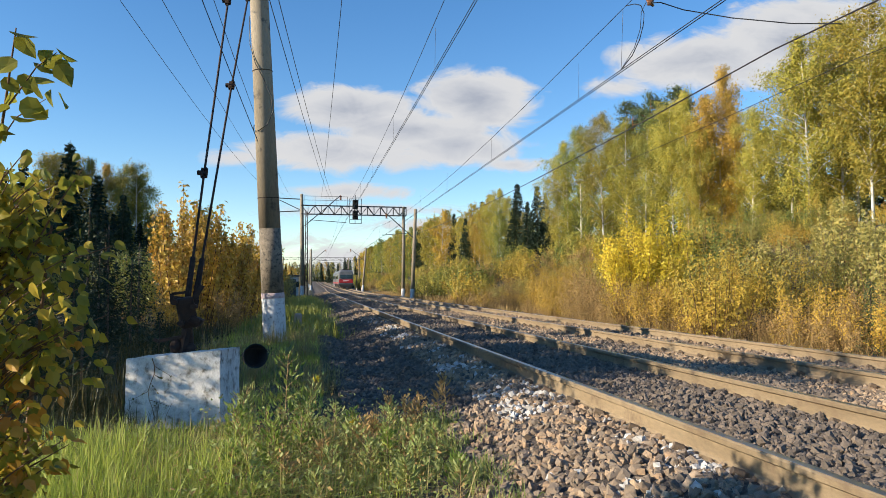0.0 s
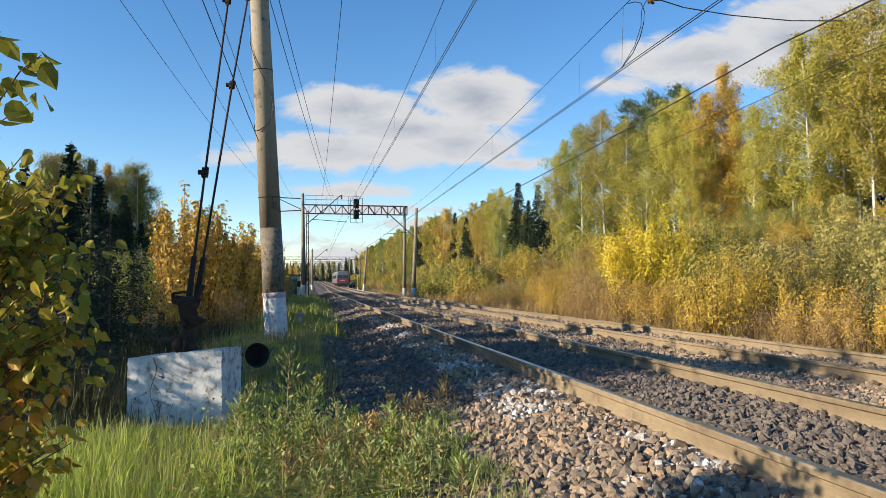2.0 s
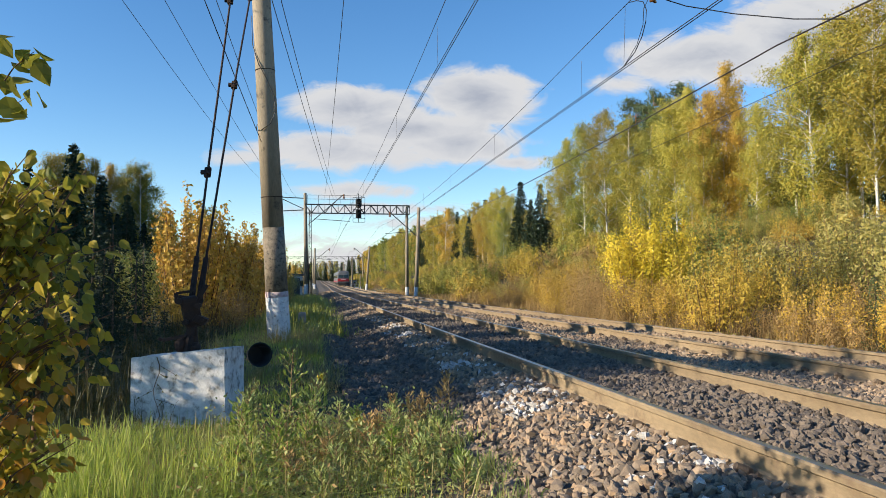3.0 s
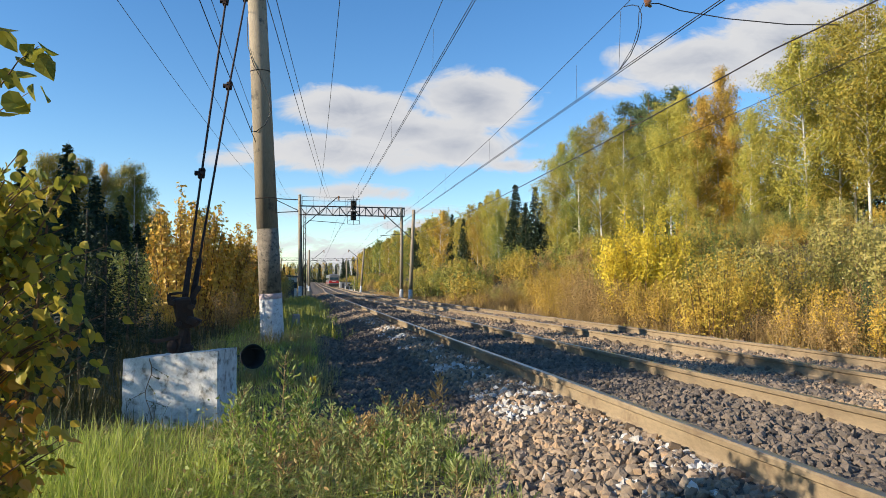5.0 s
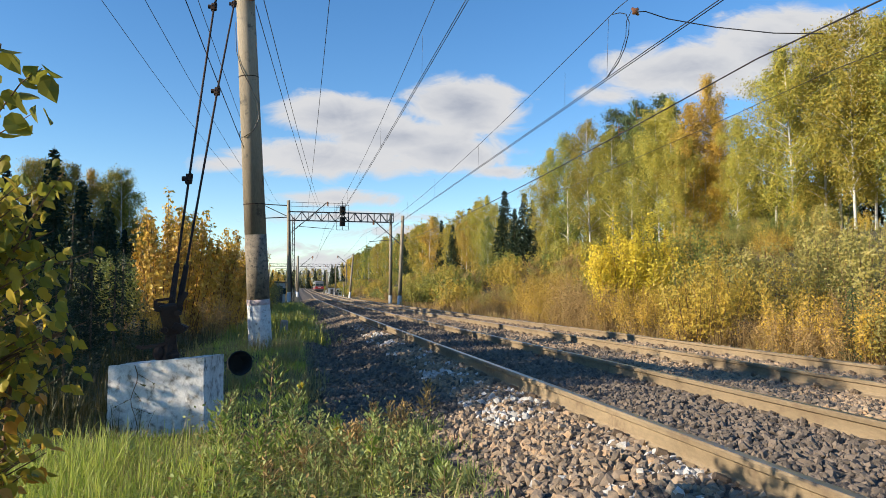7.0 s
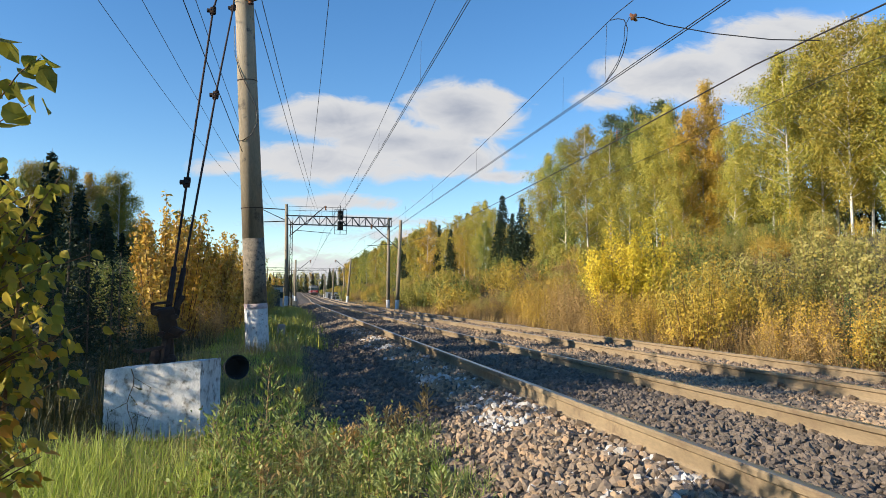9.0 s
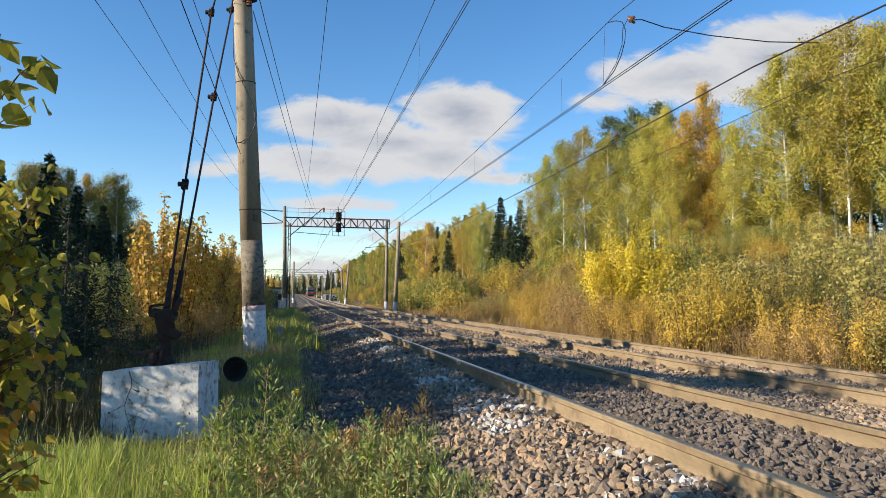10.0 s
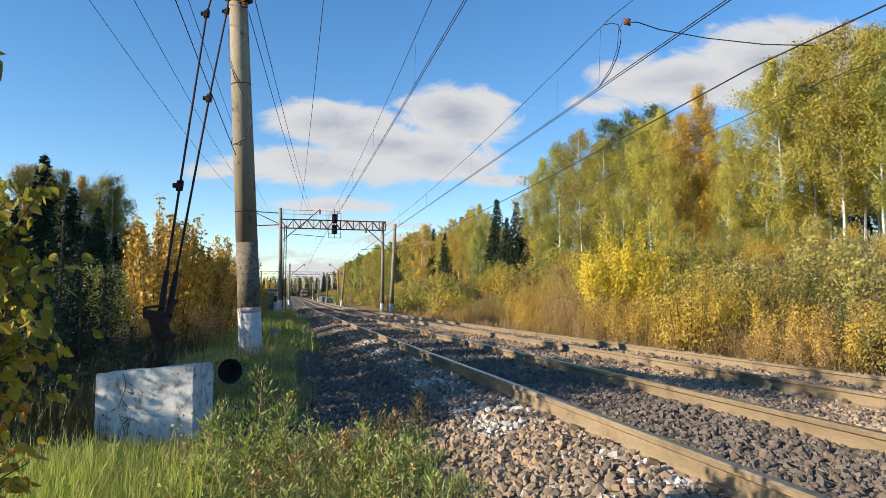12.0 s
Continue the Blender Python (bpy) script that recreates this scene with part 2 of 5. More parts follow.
def tubes(paths, sides=6):
    """Vertices and quads of tapered tubes; each path is a list of (point, radius)."""
    vs, fs, base = [], [], 0
    for path in paths:
        pts = np.array([p for p, r in path], float)
        rad = np.array([r for p, r in path], float)
        tang = np.gradient(pts, axis=0)
        tang /= np.linalg.norm(tang, axis=1)[:, None] + 1e-9
        ref = np.array([0.0, 0, 1]) if abs(tang[0, 2]) < 0.9 else np.array([1.0, 0, 0])
        u = np.cross(tang, ref)
        u /= np.linalg.norm(u, axis=1)[:, None] + 1e-9
        w = np.cross(tang, u)
        an = np.arange(sides) * 2 * np.pi / sides
        ring = u[:, None] * np.cos(an)[None, :, None] + w[:, None] * np.sin(an)[None, :, None]
        vs.append((pts[:, None] + ring * rad[:, None, None]).reshape(-1, 3))
        n = len(pts)
        i, j = np.meshgrid(np.arange(n - 1), np.arange(sides), indexing="ij")
        k = (j + 1) % sides
        fs.append(np.stack([i * sides + j, i * sides + k, (i + 1) * sides + k, (i + 1) * sides + j], -1).reshape(-1, 4) + base)
        base += n * sides
    return np.concatenate(vs), np.concatenate(fs)


def tube(name, paths, material, parent=None, sides=8, label=""):
    v, f = tubes(paths, sides)
    me = mesh_of(name, v, f, material, True)
    return part(name, me, None, parent, label)


def frames_random(rng, n, up=0.0):
    """n random rotations; up tilts their normals towards the sky."""
    nrm = rng.normal(size=(n, 3))
    nrm[:, 2] += up
    nrm /= np.linalg.norm(nrm, axis=1)[:, None]
    t = rng.normal(size=(n, 3))
    t -= (t * nrm).sum(1)[:, None] * nrm
    t /= np.linalg.norm(t, axis=1)[:, None]
    return t, np.cross(nrm, t), nrm


def leaves(name, pos, size, rng, material, wide=0.6, up=0.3, hang=None, shape="diamond", face=None):
    """Many leaf blades in one mesh, one island a leaf. hang: the direction of the leaf's length; face: the side that its blade is turned to."""
    n = len(pos)
    t, b, nrm = frames_random(rng, n, up)
    if face is not None:
        nrm = face / (np.linalg.norm(face, axis=1)[:, None] + 1e-9) + rng.normal(size=(n, 3)) * 0.38
        nrm /= np.linalg.norm(nrm, axis=1)[:, None]
        t = np.cross(nrm, rng.normal(size=(n, 3)))
        t /= np.linalg.norm(t, axis=1)[:, None] + 1e-9
        b = np.cross(nrm, t)
    if hang is not None:
        t = hang + rng.normal(size=(n, 3)) * 0.35
        t /= np.linalg.norm(t, axis=1)[:, None]
        b = np.cross(t, nrm)
        b /= np.linalg.norm(b, axis=1)[:, None] + 1e-9
        nrm = np.cross(t, b)
    size = np.broadcast_to(size, n)[:, None]
    if shape == "tri":
        tpl = np.array([[-0.55, -0.1, 0], [0.15, -0.62 * wide, 0.05], [0.45, 0.6 * wide, 0]])
        fc = np.array([[0, 1, 2]])
    elif shape == "diamond":
        tpl = np.array([[-0.5, 0, 0], [0, -0.5 * wide, 0.1], [0.5, 0, 0], [0, 0.5 * wide, 0.1]])
        fc = np.array([[0, 1, 2, 3]])
    else:
        s = wide
        tpl = np.array([[0, 0, 0], [0.12, -0.34 * s, 0.04], [0.42, -0.5 * s, 0.1], [0.72, -0.3 * s, 0.07], [1.05, 0.0, -0.06], [0.72, 0.3 * s, 0.07], [0.42, 0.5 * s, 0.1], [0.12, 0.34 * s, 0.04], [0.45, 0, 0]])
        fc = np.array([[0, 1, 8], [1, 2, 8], [2, 3, 8], [3, 4, 8], [4, 5, 8], [5, 6, 8], [6, 7, 8], [7, 0, 8]])
    v = pos[:, None] + size[:, None] * (tpl[None, :, 0:1] * t[:, None] + tpl[None, :, 1:2] * b[:, None] + tpl[None, :, 2:3] * nrm[:, None])
    k = len(tpl)
    f = (fc[None] + (np.arange(n) * k)[:, None, None]).reshape(-1, fc.shape[1])
    return mesh_of(name, v.reshape(-1, 3), f, material)


def lathe(profile, sides=24):
    """A bmesh turned round z from (radius, height) pairs."""
    bm = bmesh.new()
    rings = [[bm.verts.new((r * math.cos(2 * math.pi * k / sides), r * math.sin(2 * math.pi * k / sides), z)) for k in range(sides)] for r, z in profile]
    for a, b in zip(rings, rings[1:]):
        for k in range(sides):
            bm.faces.new((a[k], a[(k + 1) % sides], b[(k + 1) % sides], b[k])).smooth = True
    bm.faces.new(rings[-1])
    bm.faces.new(rings[0][::-1])
    return bm


def box(bm, sx, sy, sz, m=None, bevel=0.0):
    """A bevelled box of that size about the origin of m, added to bm."""
    made = bmesh.ops.create_cube(bm, size=1.0, matrix=(m or Matrix()) @ Matrix.Diagonal((sx, sy, sz, 1)))
    if bevel:
        edges = list({e for v in made["verts"] for e in v.link_edges})
        bmesh.ops.bevel(bm, geom=edges, offset=bevel, segments=2, affect="EDGES", profile=0.5)
    return bm


def beam(bm, a, b, w, h=None):
    """A straight bar from a to b, added to bm."""
    a, b = Vector(a), Vector(b)
    m = Matrix.Translation((a + b) / 2) @ (b - a).to_track_quat("Z", "Y").to_matrix().to_4x4()
    return box(bm, w, h or w, (b - a).length, m)


def smooth01(a, b, x):
    t = np.clip((x - a) / (b - a), 0, 1)
    return t * t * (3 - 2 * t)


# ---- ground ----
def rise(y):
    """How far the line climbs along its way."""
    y = np.asarray(y, float)
    return 1.9e-5 * np.where(y < 0, 0, np.where(y < 420, y * y, 420 * 420 + 2 * 420 * (np.minimum(y, 900) - 420)))


def drift(y):
    """How far the tracks bear to one side in the distance."""
    return 1.2 * smooth01(80.0, 200.0, np.asarray(y, float))


def wobble(x, y, s, seed=0.0):
    return (np.sin(x * s + 1.3 * np.sin(y * s * 0.7 + seed) + seed) * np.cos(y * s * 1.1 + 0.9 * np.sin(x * s * 0.6) + seed * 2)) * 0.5


SIDE_X = [-2500, -60, -25, -8, -3, -0.8, 0.2, 1.0, 1.9, 4.7, 5.6, 9.2, 10.2, 11.4, 13.5, 20, 30, 60, 2500]
SIDE_Z = [6, 1.5, 0.4, -0.5, -0.55, -0.52, -0.5, -0.4, -0.165, -0.165, -0.345, -0.345, -0.7, -0.85, -0.7, 1.3, 4.2, 6.8, 14]


def ground_z(x, y):
    x, y = np.asarray(x, float), np.asarray(y, float)
    z = np.interp(x, SIDE_X, SIDE_Z) + rise(y)
    z = z + np.where(x < 0.6, 0.26, 0.0) * smooth01(9.0, 13.5, y) * smooth01(0.9, 0.0, x)
    rough = np.clip(np.abs(x - 5) - 4.2, 0, 6) / 6
    return z + 0.1 * rough * wobble(x, y, 1.7) + 0.35 * rough * wobble(x, y, 0.23, 2.0)


gx = np.unique(np.concatenate([np.linspace(-10, 14, 97), np.linspace(-60, 70, 66), np.geomspace(70, 2500, 16), -np.geomspace(60, 2500, 16)]))
gy = np.unique(np.concatenate([np.linspace(-2, 20, 89), np.linspace(-60, 120, 73), np.geomspace(120, 4200, 40), -np.geomspace(60, 2500, 12)]))
X, Y = np.meshgrid(gx, gy, indexing="ij")
Z = ground_z(X, Y) - np.where((X > 0.25) & (X < 10.1), 0.03, 0)
ni, nj = X.shape
I, J = np.meshgrid(np.arange(ni - 1), np.arange(nj - 1), indexing="ij")
quads = np.stack([I * nj + J, (I + 1) * nj + J, (I + 1) * nj + J + 1, I * nj + J + 1], -1).reshape(-1, 4)
ground = new("ground", mesh_of("ground", np.stack([X, Y, Z], -1).reshape(-1, 3), quads, M_SOIL, True))
tagged(ground, "uneven soil with leaf litter and dry grass beside the railway", "ground", kind="structure")

bx = np.linspace(0.2, 10.15, 90)
by = np.unique(np.concatenate([np.linspace(-40, -4, 30), np.linspace(-4, 30, 240), np.linspace(30, 120, 120), np.linspace(120, 900, 60)]))
X, Y = np.meshgrid(bx, by, indexing="ij")
Z = ground_z(X, Y) + 0.03 * wobble(X, Y, 9.0) * 0.5 + 0.012 * wobble(X, Y, 31.0, 1.0)
Z += np.where((X < 0.35) | (X > 10.0), -0.06, 0.0)
ni, nj = X.shape
I, J = np.meshgrid(np.arange(ni - 1), np.arange(nj - 1), indexing="ij")
quads = np.stack([I * nj + J, (I + 1) * nj + J, (I + 1) * nj + J + 1, I * nj + J + 1], -1).reshape(-1, 4)
bed = new("ballast_bed", mesh_of("ballast_bed", np.stack([X, Y, Z], -1).reshape(-1, 3), quads, M_BED, True))
tagged(bed, "bed of dusty crushed stone ballast under two railway tracks", "ballast", kind="structure")

# ---- rails, sleepers, fastenings ----
PROFILE = [(-0.075, -0.18), (0.075, -0.18), (0.075, -0.17), (0.02, -0.152), (0.009, -0.135), (0.009, -0.055), (0.0365, -0.04), (0.0375, -0.012), (0.028, -0.001), (0.0, 0.0), (-0.028, -0.001), (-0.0375, -0.012), (-0.0365, -0.04), (-0.009, -0.055), (-0.009, -0.135), (-0.02, -0.152), (-0.075, -0.17)]


def make_rail(x, z0, track):
    ys = np.unique(np.concatenate([np.linspace(-40, 60, 51), np.linspace(60, 900, 85)]))
    pr = np.array(PROFILE)
    k = len(pr)
    v = np.stack([np.stack([np.full(k, x + float(drift(y))) + pr[:, 0], np.full(k, y), pr[:, 1] + z0 + float(rise(y))], -1) for y in ys]).reshape(-1, 3)
    i, j = np.meshgrid(np.arange(len(ys) - 1), np.arange(k), indexing="ij")
    jn = (j + 1) % k
    f = np.stack([i * k + j, (i + 1) * k + j, (i + 1) * k + jn, i * k + jn], -1).reshape(-1, 4)
    part("rail", mesh_of("rail", v, f, [M_RAIL, M_HEAD], False, np.where((j == 8) | (j == 9), 1, 0).ravel()), None, track)


def sleeper_mesh():
    bm = bmesh.new()
    box(bm, 2.7, 0.27, 0.2, pose(0, 0, -0.31), 0.02)
    me = bpy.data.meshes.new("sleeper")
    bm.to_mesh(me)
    bm.free()
    me.materials.append(M_SLEEPER)
    return me


def clip_mesh():
    """Pad plate, clamp, nut and bolt on one side of a rail foot."""
    bm = bmesh.new()
    box(bm, 0.12, 0.15, 0.03, pose(0.1, 0, -0.195))
    box(bm, 0.07, 0.07, 0.05, pose(0.085, 0, -0.155))
    bmesh.ops.create_cone(bm, cap_ends=True, segments=10, radius1=0.03, radius2=0.024, depth=0.06, matrix=pose(0.105, 0.01, -0.132, 12, 66, 0))
    me = bpy.data.meshes.new("rail_clip")
    bm.to_mesh(me)
    bm.free()
    me.materials.append(M_CLIP)
    return me


SLEEPER, CLIP = sleeper_mesh(), clip_mesh()
TRACKS = []
for x1, z1, word in ((2.305, 0.0, "with brown rails and buried concrete sleepers, partly in shade"), (6.405, -0.155, "with rust-brown rails beside autumn bushes")):
    track = thing("railway_track", "broad-gauge railway track " + word, "railway track", "parallel railway tracks", "structure")
    TRACKS.append(track)
    make_rail(x1, z1, track)
    make_rail(x1 + 1.59, z1 - 0.019, track)
    for k in range(78):
        y = -8.65 + 0.6 * k
        s = part("sleeper", SLEEPER, None, track)
        s.location = (x1 + 0.795, y, z1 + float(rise(y)) + 0.012)
        for dx, flip in ((0, 0), (0, 180), (1.59, 0), (1.59, 180)):
            if k < 60:
                c = part("rail_clip", CLIP, None, track)
                c.matrix_basis = pose(x1 + dx, y, z1 + float(rise(y)) - (0.019 if dx else 0), 0, 0, flip)


# ---- poles, gantry, wires ----
def pole(base, top, r0, r1, white, label, group="line poles", dark=0.0):
    """A spun concrete pole, hollow-topped, with its whitewashed foot; dark: height to which it is stained grey."""
    base, top = Vector(base), Vector(top)
    h = (top - base).length
    turn = (top - base).to_track_quat("Z", "Y").to_matrix().to_4x4()
    ob = thing("catenary_pole", label, "pole", group, at=Matrix.Translation(base) @ turn)
    rad = lambda z: r0 + (r1 - r0) * z / h
    d = max(dark, white)
    part("shaft", lathe([(rad(d), d), (rad(h * 0.6), h * 0.6), (rad(h) + 0.0, h - 0.02), (rad(h) - 0.03, h), (rad(h) - 0.05, h), (rad(h) - 0.05, h - 0.2)]), M_POLE, ob)
    if dark > white:
        part("stained_shaft", lathe([(rad(white), white), (rad(dark), dark)]), M_POLE_DARK, ob, "mossy dark grey stretch of the shaft")
    part("whitewashed_foot", lathe([(rad(0) + 0.004, -0.4), (rad(0) + 0.004, 0), (rad(white) + 0.004, white - 0.01), (rad(white) - 0.003, white + 0.004)]), M_LIME, ob, "flaking whitewashed foot")
    return ob


def wire(label, pts, r=0.008, material=None, name="overhead_wire", group="overhead wires"):
    path = [(p, r) for p in pts]
    v, f = tubes([path], 5)
    return tagged(new(name, mesh_of(name, v, f, material or M_WIRE, True)), label, "wire", group)


def sag(a, b, drop, n=14):
    a, b = np.array(a, float), np.array(b, float)
    return [tuple(a + (b - a) * t - np.array([0, 0, 4 * drop * t * (1 - t)])) for t in np.linspace(0, 1, n)]


anchor_pole = pole((-0.68, 14.26, -0.3), (-1.17, 13.75, 8.6), 0.225, 0.165, 1.0, "tall leaning concrete anchor pole with a whitewashed foot in grass", dark=2.3)
for z in (2.9, 5.4):
    rr = 0.225 - 0.06 * z / 8.9 + 0.006
    part("band", lathe([(rr, z - 0.008), (rr + 0.004, z), (rr, z + 0.008)]), M_RUST, anchor_pole)
part("paint_band", lathe([(0.2245, 0.92), (0.2262, 0.925), (0.2256, 1.02), (0.22, 1.025)]), M_BAND, anchor_pole, "faded pink painted band")
bm = bmesh.new()
box(bm, 0.34, 0.42, 0.07, pose(0.02, 0, 7.06), 0.01)
box(bm, 0.3, 0.06, 0.06, pose(0.22, -0.1, 6.98), 0.01)
part("anchor_collar", bm, M_RUST, anchor_pole, "rusty steel anchor collar")
bm = bmesh.new()
for k in range(4):
    bmesh.ops.create_cone(bm, cap_ends=True, segments=12, radius1=0.06, radius2=0.035, depth=0.06, matrix=pose(0.28, -0.1, 7.02 - 0.05 * k))
part("insulator", bm, M_GLAZE, anchor_pole, "brown porcelain insulator string")
tube("bond_wire", [[((-0.19, -0.1, 6.5), 0.008), ((-0.1, -0.2, 5.9), 0.008), ((0.05, -0.215, 5.5), 0.009), ((0.17, -0.14, 5.2), 0.009), ((0.27, -0.05, 4.85), 0.009), ((0.285, -0.05, 4.55), 0.009), ((0.2, -0.12, 4.32), 0.009), ((0.05, -0.22, 4.2), 0.009), ((-0.12, -0.195, 4.22), 0.009), ((-0.22, -0.08, 4.36), 0.009)]], M_CABLE, anchor_pole, 6, "loose black bond wire looped round the shaft")

# guy stays from the anchor block to the pole's top


def guy_stay(points, label):
    ob = thing("guy_stay", label, "stay rod", "guy stays", at=Matrix.Translation(points[0]))
    o = Vector(points[0])
    loc = [Vector(p) - o for p in points]
    tube("rod", [[(tuple(p), 0.0135) for p in loc]], M_RUST, ob, 8)
    d = (loc[1] - loc[0]).normalized()
    bm = bmesh.new()
    for off in (-0.019, 0.019):
        side = d.cross(Vector((0, 0, 1))).normalized() * off
        beam(bm, side, side * 0.7 + d * 0.52, 0.02, 0.03)
    for k in range(7):
        beam(bm, d * (0.03 + 0.075 * k) - side, d * (0.03 + 0.075 * k) + side, 0.035, 0.012)
    part("turnbuckle_strap", bm, M_RUST, ob, "perforated rusty strap")
    for q in loc[1:-1]:
        bm = bmesh.new()
        m = Matrix.Translation(q) @ d.to_track_quat("Z", "Y").to_matrix().to_4x4()
        box(bm, 0.075, 0.04, 0.13, m, 0.008)
        for s in (-0.035, 0.035):
            bmesh.ops.create_cone(bm, cap_ends=True, segments=6, radius1=0.02, radius2=0.02, depth=0.1, matrix=m @ pose(0, 0, s, 90, 0, 20))
        bmesh.ops.create_cone(bm, cap_ends=True, segments=8, radius1=0.028, radius2=0.028, depth=0.05, matrix=m @ pose(0.05, 0, 0.0, 0, 90, 0))
        part("clamp", bm, M_RUST, ob, "rusty bolted clamp")
    return ob


guy_stay([(-1.215, 7.36, 0.7), (-1.2, 8.21, 2.13), (-1.13, 9.55, 4.68), (-1.13, 13.6, 8.3)], "rusty steel guy rod with bolted clamps running up to the pole")
guy_stay([(-1.15, 7.42, 0.7), (-1.03, 9.23, 3.44), (-1.02, 11.16, 5.4), (-1.1, 13.6, 8.2)], "thinner rusty guy rod with a lumpy clamp")

fixing = thing("stay_anchor", "dark rusty stay anchor with shackle, bolts and bent lever", "anchor fitting", at=pose(-1.21, 7.31, 0.17) @ Matrix.Diagonal((1.3, 1.2, 1.03, 1)))
bm = bmesh.new()
beam(bm, (-0.03, -0.02, 0.0), (0.01, 0.02, 0.3), 0.06, 0.045)
beam(bm, (0.04, 0.02, 0.02), (0.02, 0.02, 0.3), 0.04, 0.035)
part("eye_bar", bm, M_RUST, fixing)
bm = bmesh.new()
box(bm, 0.13, 0.1, 0.3, pose(0.0, 0, 0.4, 6, -10, 15), 0.02)
box(bm, 0.19, 0.06, 0.09, pose(-0.01, 0.0, 0.5, 0, 12, 10), 0.012)
box(bm, 0.1, 0.12, 0.07, pose(0.07, 0, 0.32, 0, 30, 0), 0.01)
for p in ((-0.08, -0.06, 0.5), (0.06, -0.06, 0.46), (0.08, -0.05, 0.33), (-0.03, -0.06, 0.3)):
    bmesh.ops.create_cone(bm, cap_ends=True, segments=6, radius1=0.028, radius2=0.028, depth=0.06, matrix=pose(*p, 90, 0, 0))
part("shackle", bm, M_RUST, fixing)
bm = bmesh.new()
beam(bm, (-0.02, 0, 0.17), (-0.2, -0.02, 0.13), 0.03)
beam(bm, (-0.2, -0.02, 0.13), (-0.23, -0.02, 0.15), 0.03)
part("lever", bm, M_RUST, fixing)
bm = bmesh.new()
bmesh.ops.create_uvsphere(bm, u_segments=10, v_segments=6, radius=0.06, matrix=pose(-0.075, 0.0, 0.08) @ Matrix.Diagonal((0.8, 0.8, 1.2, 1)))
bmesh.ops.create_uvsphere(bm, u_segments=10, v_segments=6, radius=0.045, matrix=pose(0.03, 0.0, 0.06))
part("knob", bm, M_RUST, fixing)
bm = bmesh.new()
beam(bm, (-0.11, 0, 0.5), (-0.11, 0, 0.58), 0.025)
beam(bm, (-0.11, 0, 0.58), (0.02, 0, 0.6), 0.025)
beam(bm, (0.05, 0, 0.52), (0.11, 0, 0.66), 0.035)
part("bracket", bm, M_RUST, fixing)


def make_block():
    """Anchor block: cast concrete, its top edge sloping, corners chipped."""
    ob = thing("anchor_block", "whitewashed concrete anchor block sunk in the grass, chipped and stained", "concrete block", at=pose(-1.265, 6.95, 0, 0, 0, -11))
    bm = bmesh.new()
    box(bm, 0.9, 0.62, 0.84, pose(0, 0.31, -0.23))
    for v in bm.verts:
        if v.co.z > 0:
            v.co.z = 0.2 + 0.04 * v.co.x / 0.45 - (0.0 if v.co.y < 0.3 else 0.02)
            v.co.x *= 0.985
    bmesh.ops.subdivide_edges(bm, edges=bm.edges[:], cuts=15, use_grid_fill=True)
    for v in bm.verts:
        v.co += noise.noise_vector(v.co * 6.0) * 0.008 + noise.noise_vector(v.co * 27.0) * 0.006
    part("body", bm, M_BLOCK, ob)
    return ob


make_block()

vine = thing("dead_vine", "dry dark vine clinging to the whitewashed block", "vine", at=pose(-1.265, 6.95, 0, 0, 0, -11))
vr = np.random.default_rng(31)
stem = [((-0.19 + 0.03 * math.sin(9 * t), -0.02, 0.17 - 0.62 * t), 0.005 - 0.003 * t) for t in np.linspace(0, 1, 9)]
tube("stem", [stem], M_TWIG, vine, 5)
shoots = []
for k in range(1, 8):
    a = np.array(stem[k][0])
    out = np.array([vr.uniform(-0.16, 0.2), -0.02, vr.uniform(-0.1, 0.05)])
    shoots.append([(tuple(a), 0.0025), (tuple(a + out * 0.5), 0.002), (tuple(a + out), 0.0012)])
v, f = tubes(shoots, 4)
tagged(part("shoots", mesh_of("shoots", v, f, M_TWIG, True), None, vine), kind="stuff")
spots = np.concatenate([np.array([np.array(p[0][0]) + (np.array(p[2][0]) - np.array(p[0][0])) * u + np.array([0, -0.008, 0]) for u in (0.3, 0.6, 0.9, 1.0)]) for p in shoots])
tagged(part("leaf_tufts", leaves("leaf_tufts", spots, vr.uniform(0.02, 0.04, len(spots)), vr, L_DARK, 0.6, 0.2), None, vine), kind="stuff")

bucket = thing("rubber_bucket", "dark rubber bucket lying on its side in grass", "bucket", at=pose(-0.67, 8.75, 0.0, 84, 0, 20) @ Matrix.Scale(0.85, 4))
bm = lathe([(0.11, -0.2), (0.12, -0.18), (0.165, 0.1), (0.175, 0.105), (0.17, 0.115), (0.155, 0.1), (0.11, -0.16)])
part("body", bm, M_RUBBER, bucket)
tube("handle", [[((0.165 * math.cos(a), 0.165 * math.sin(a) * 0.35 + 0.05, 0.11 + 0.03 * math.sin(a)), 0.006) for a in np.linspace(0, math.pi, 9)]], M_RUST, bucket, 6)

marker = thing("marker_post", "short weathered grey concrete marker post in the grass", "marker post", at=pose(-0.32, 18.45, -0.25))
bm = bmesh.new()
box(bm, 0.2, 0.16, 0.56, pose(0, 0, 0.12, 0, 4, 0), 0.04)
part("post", bm, M_SLEEPER, marker)

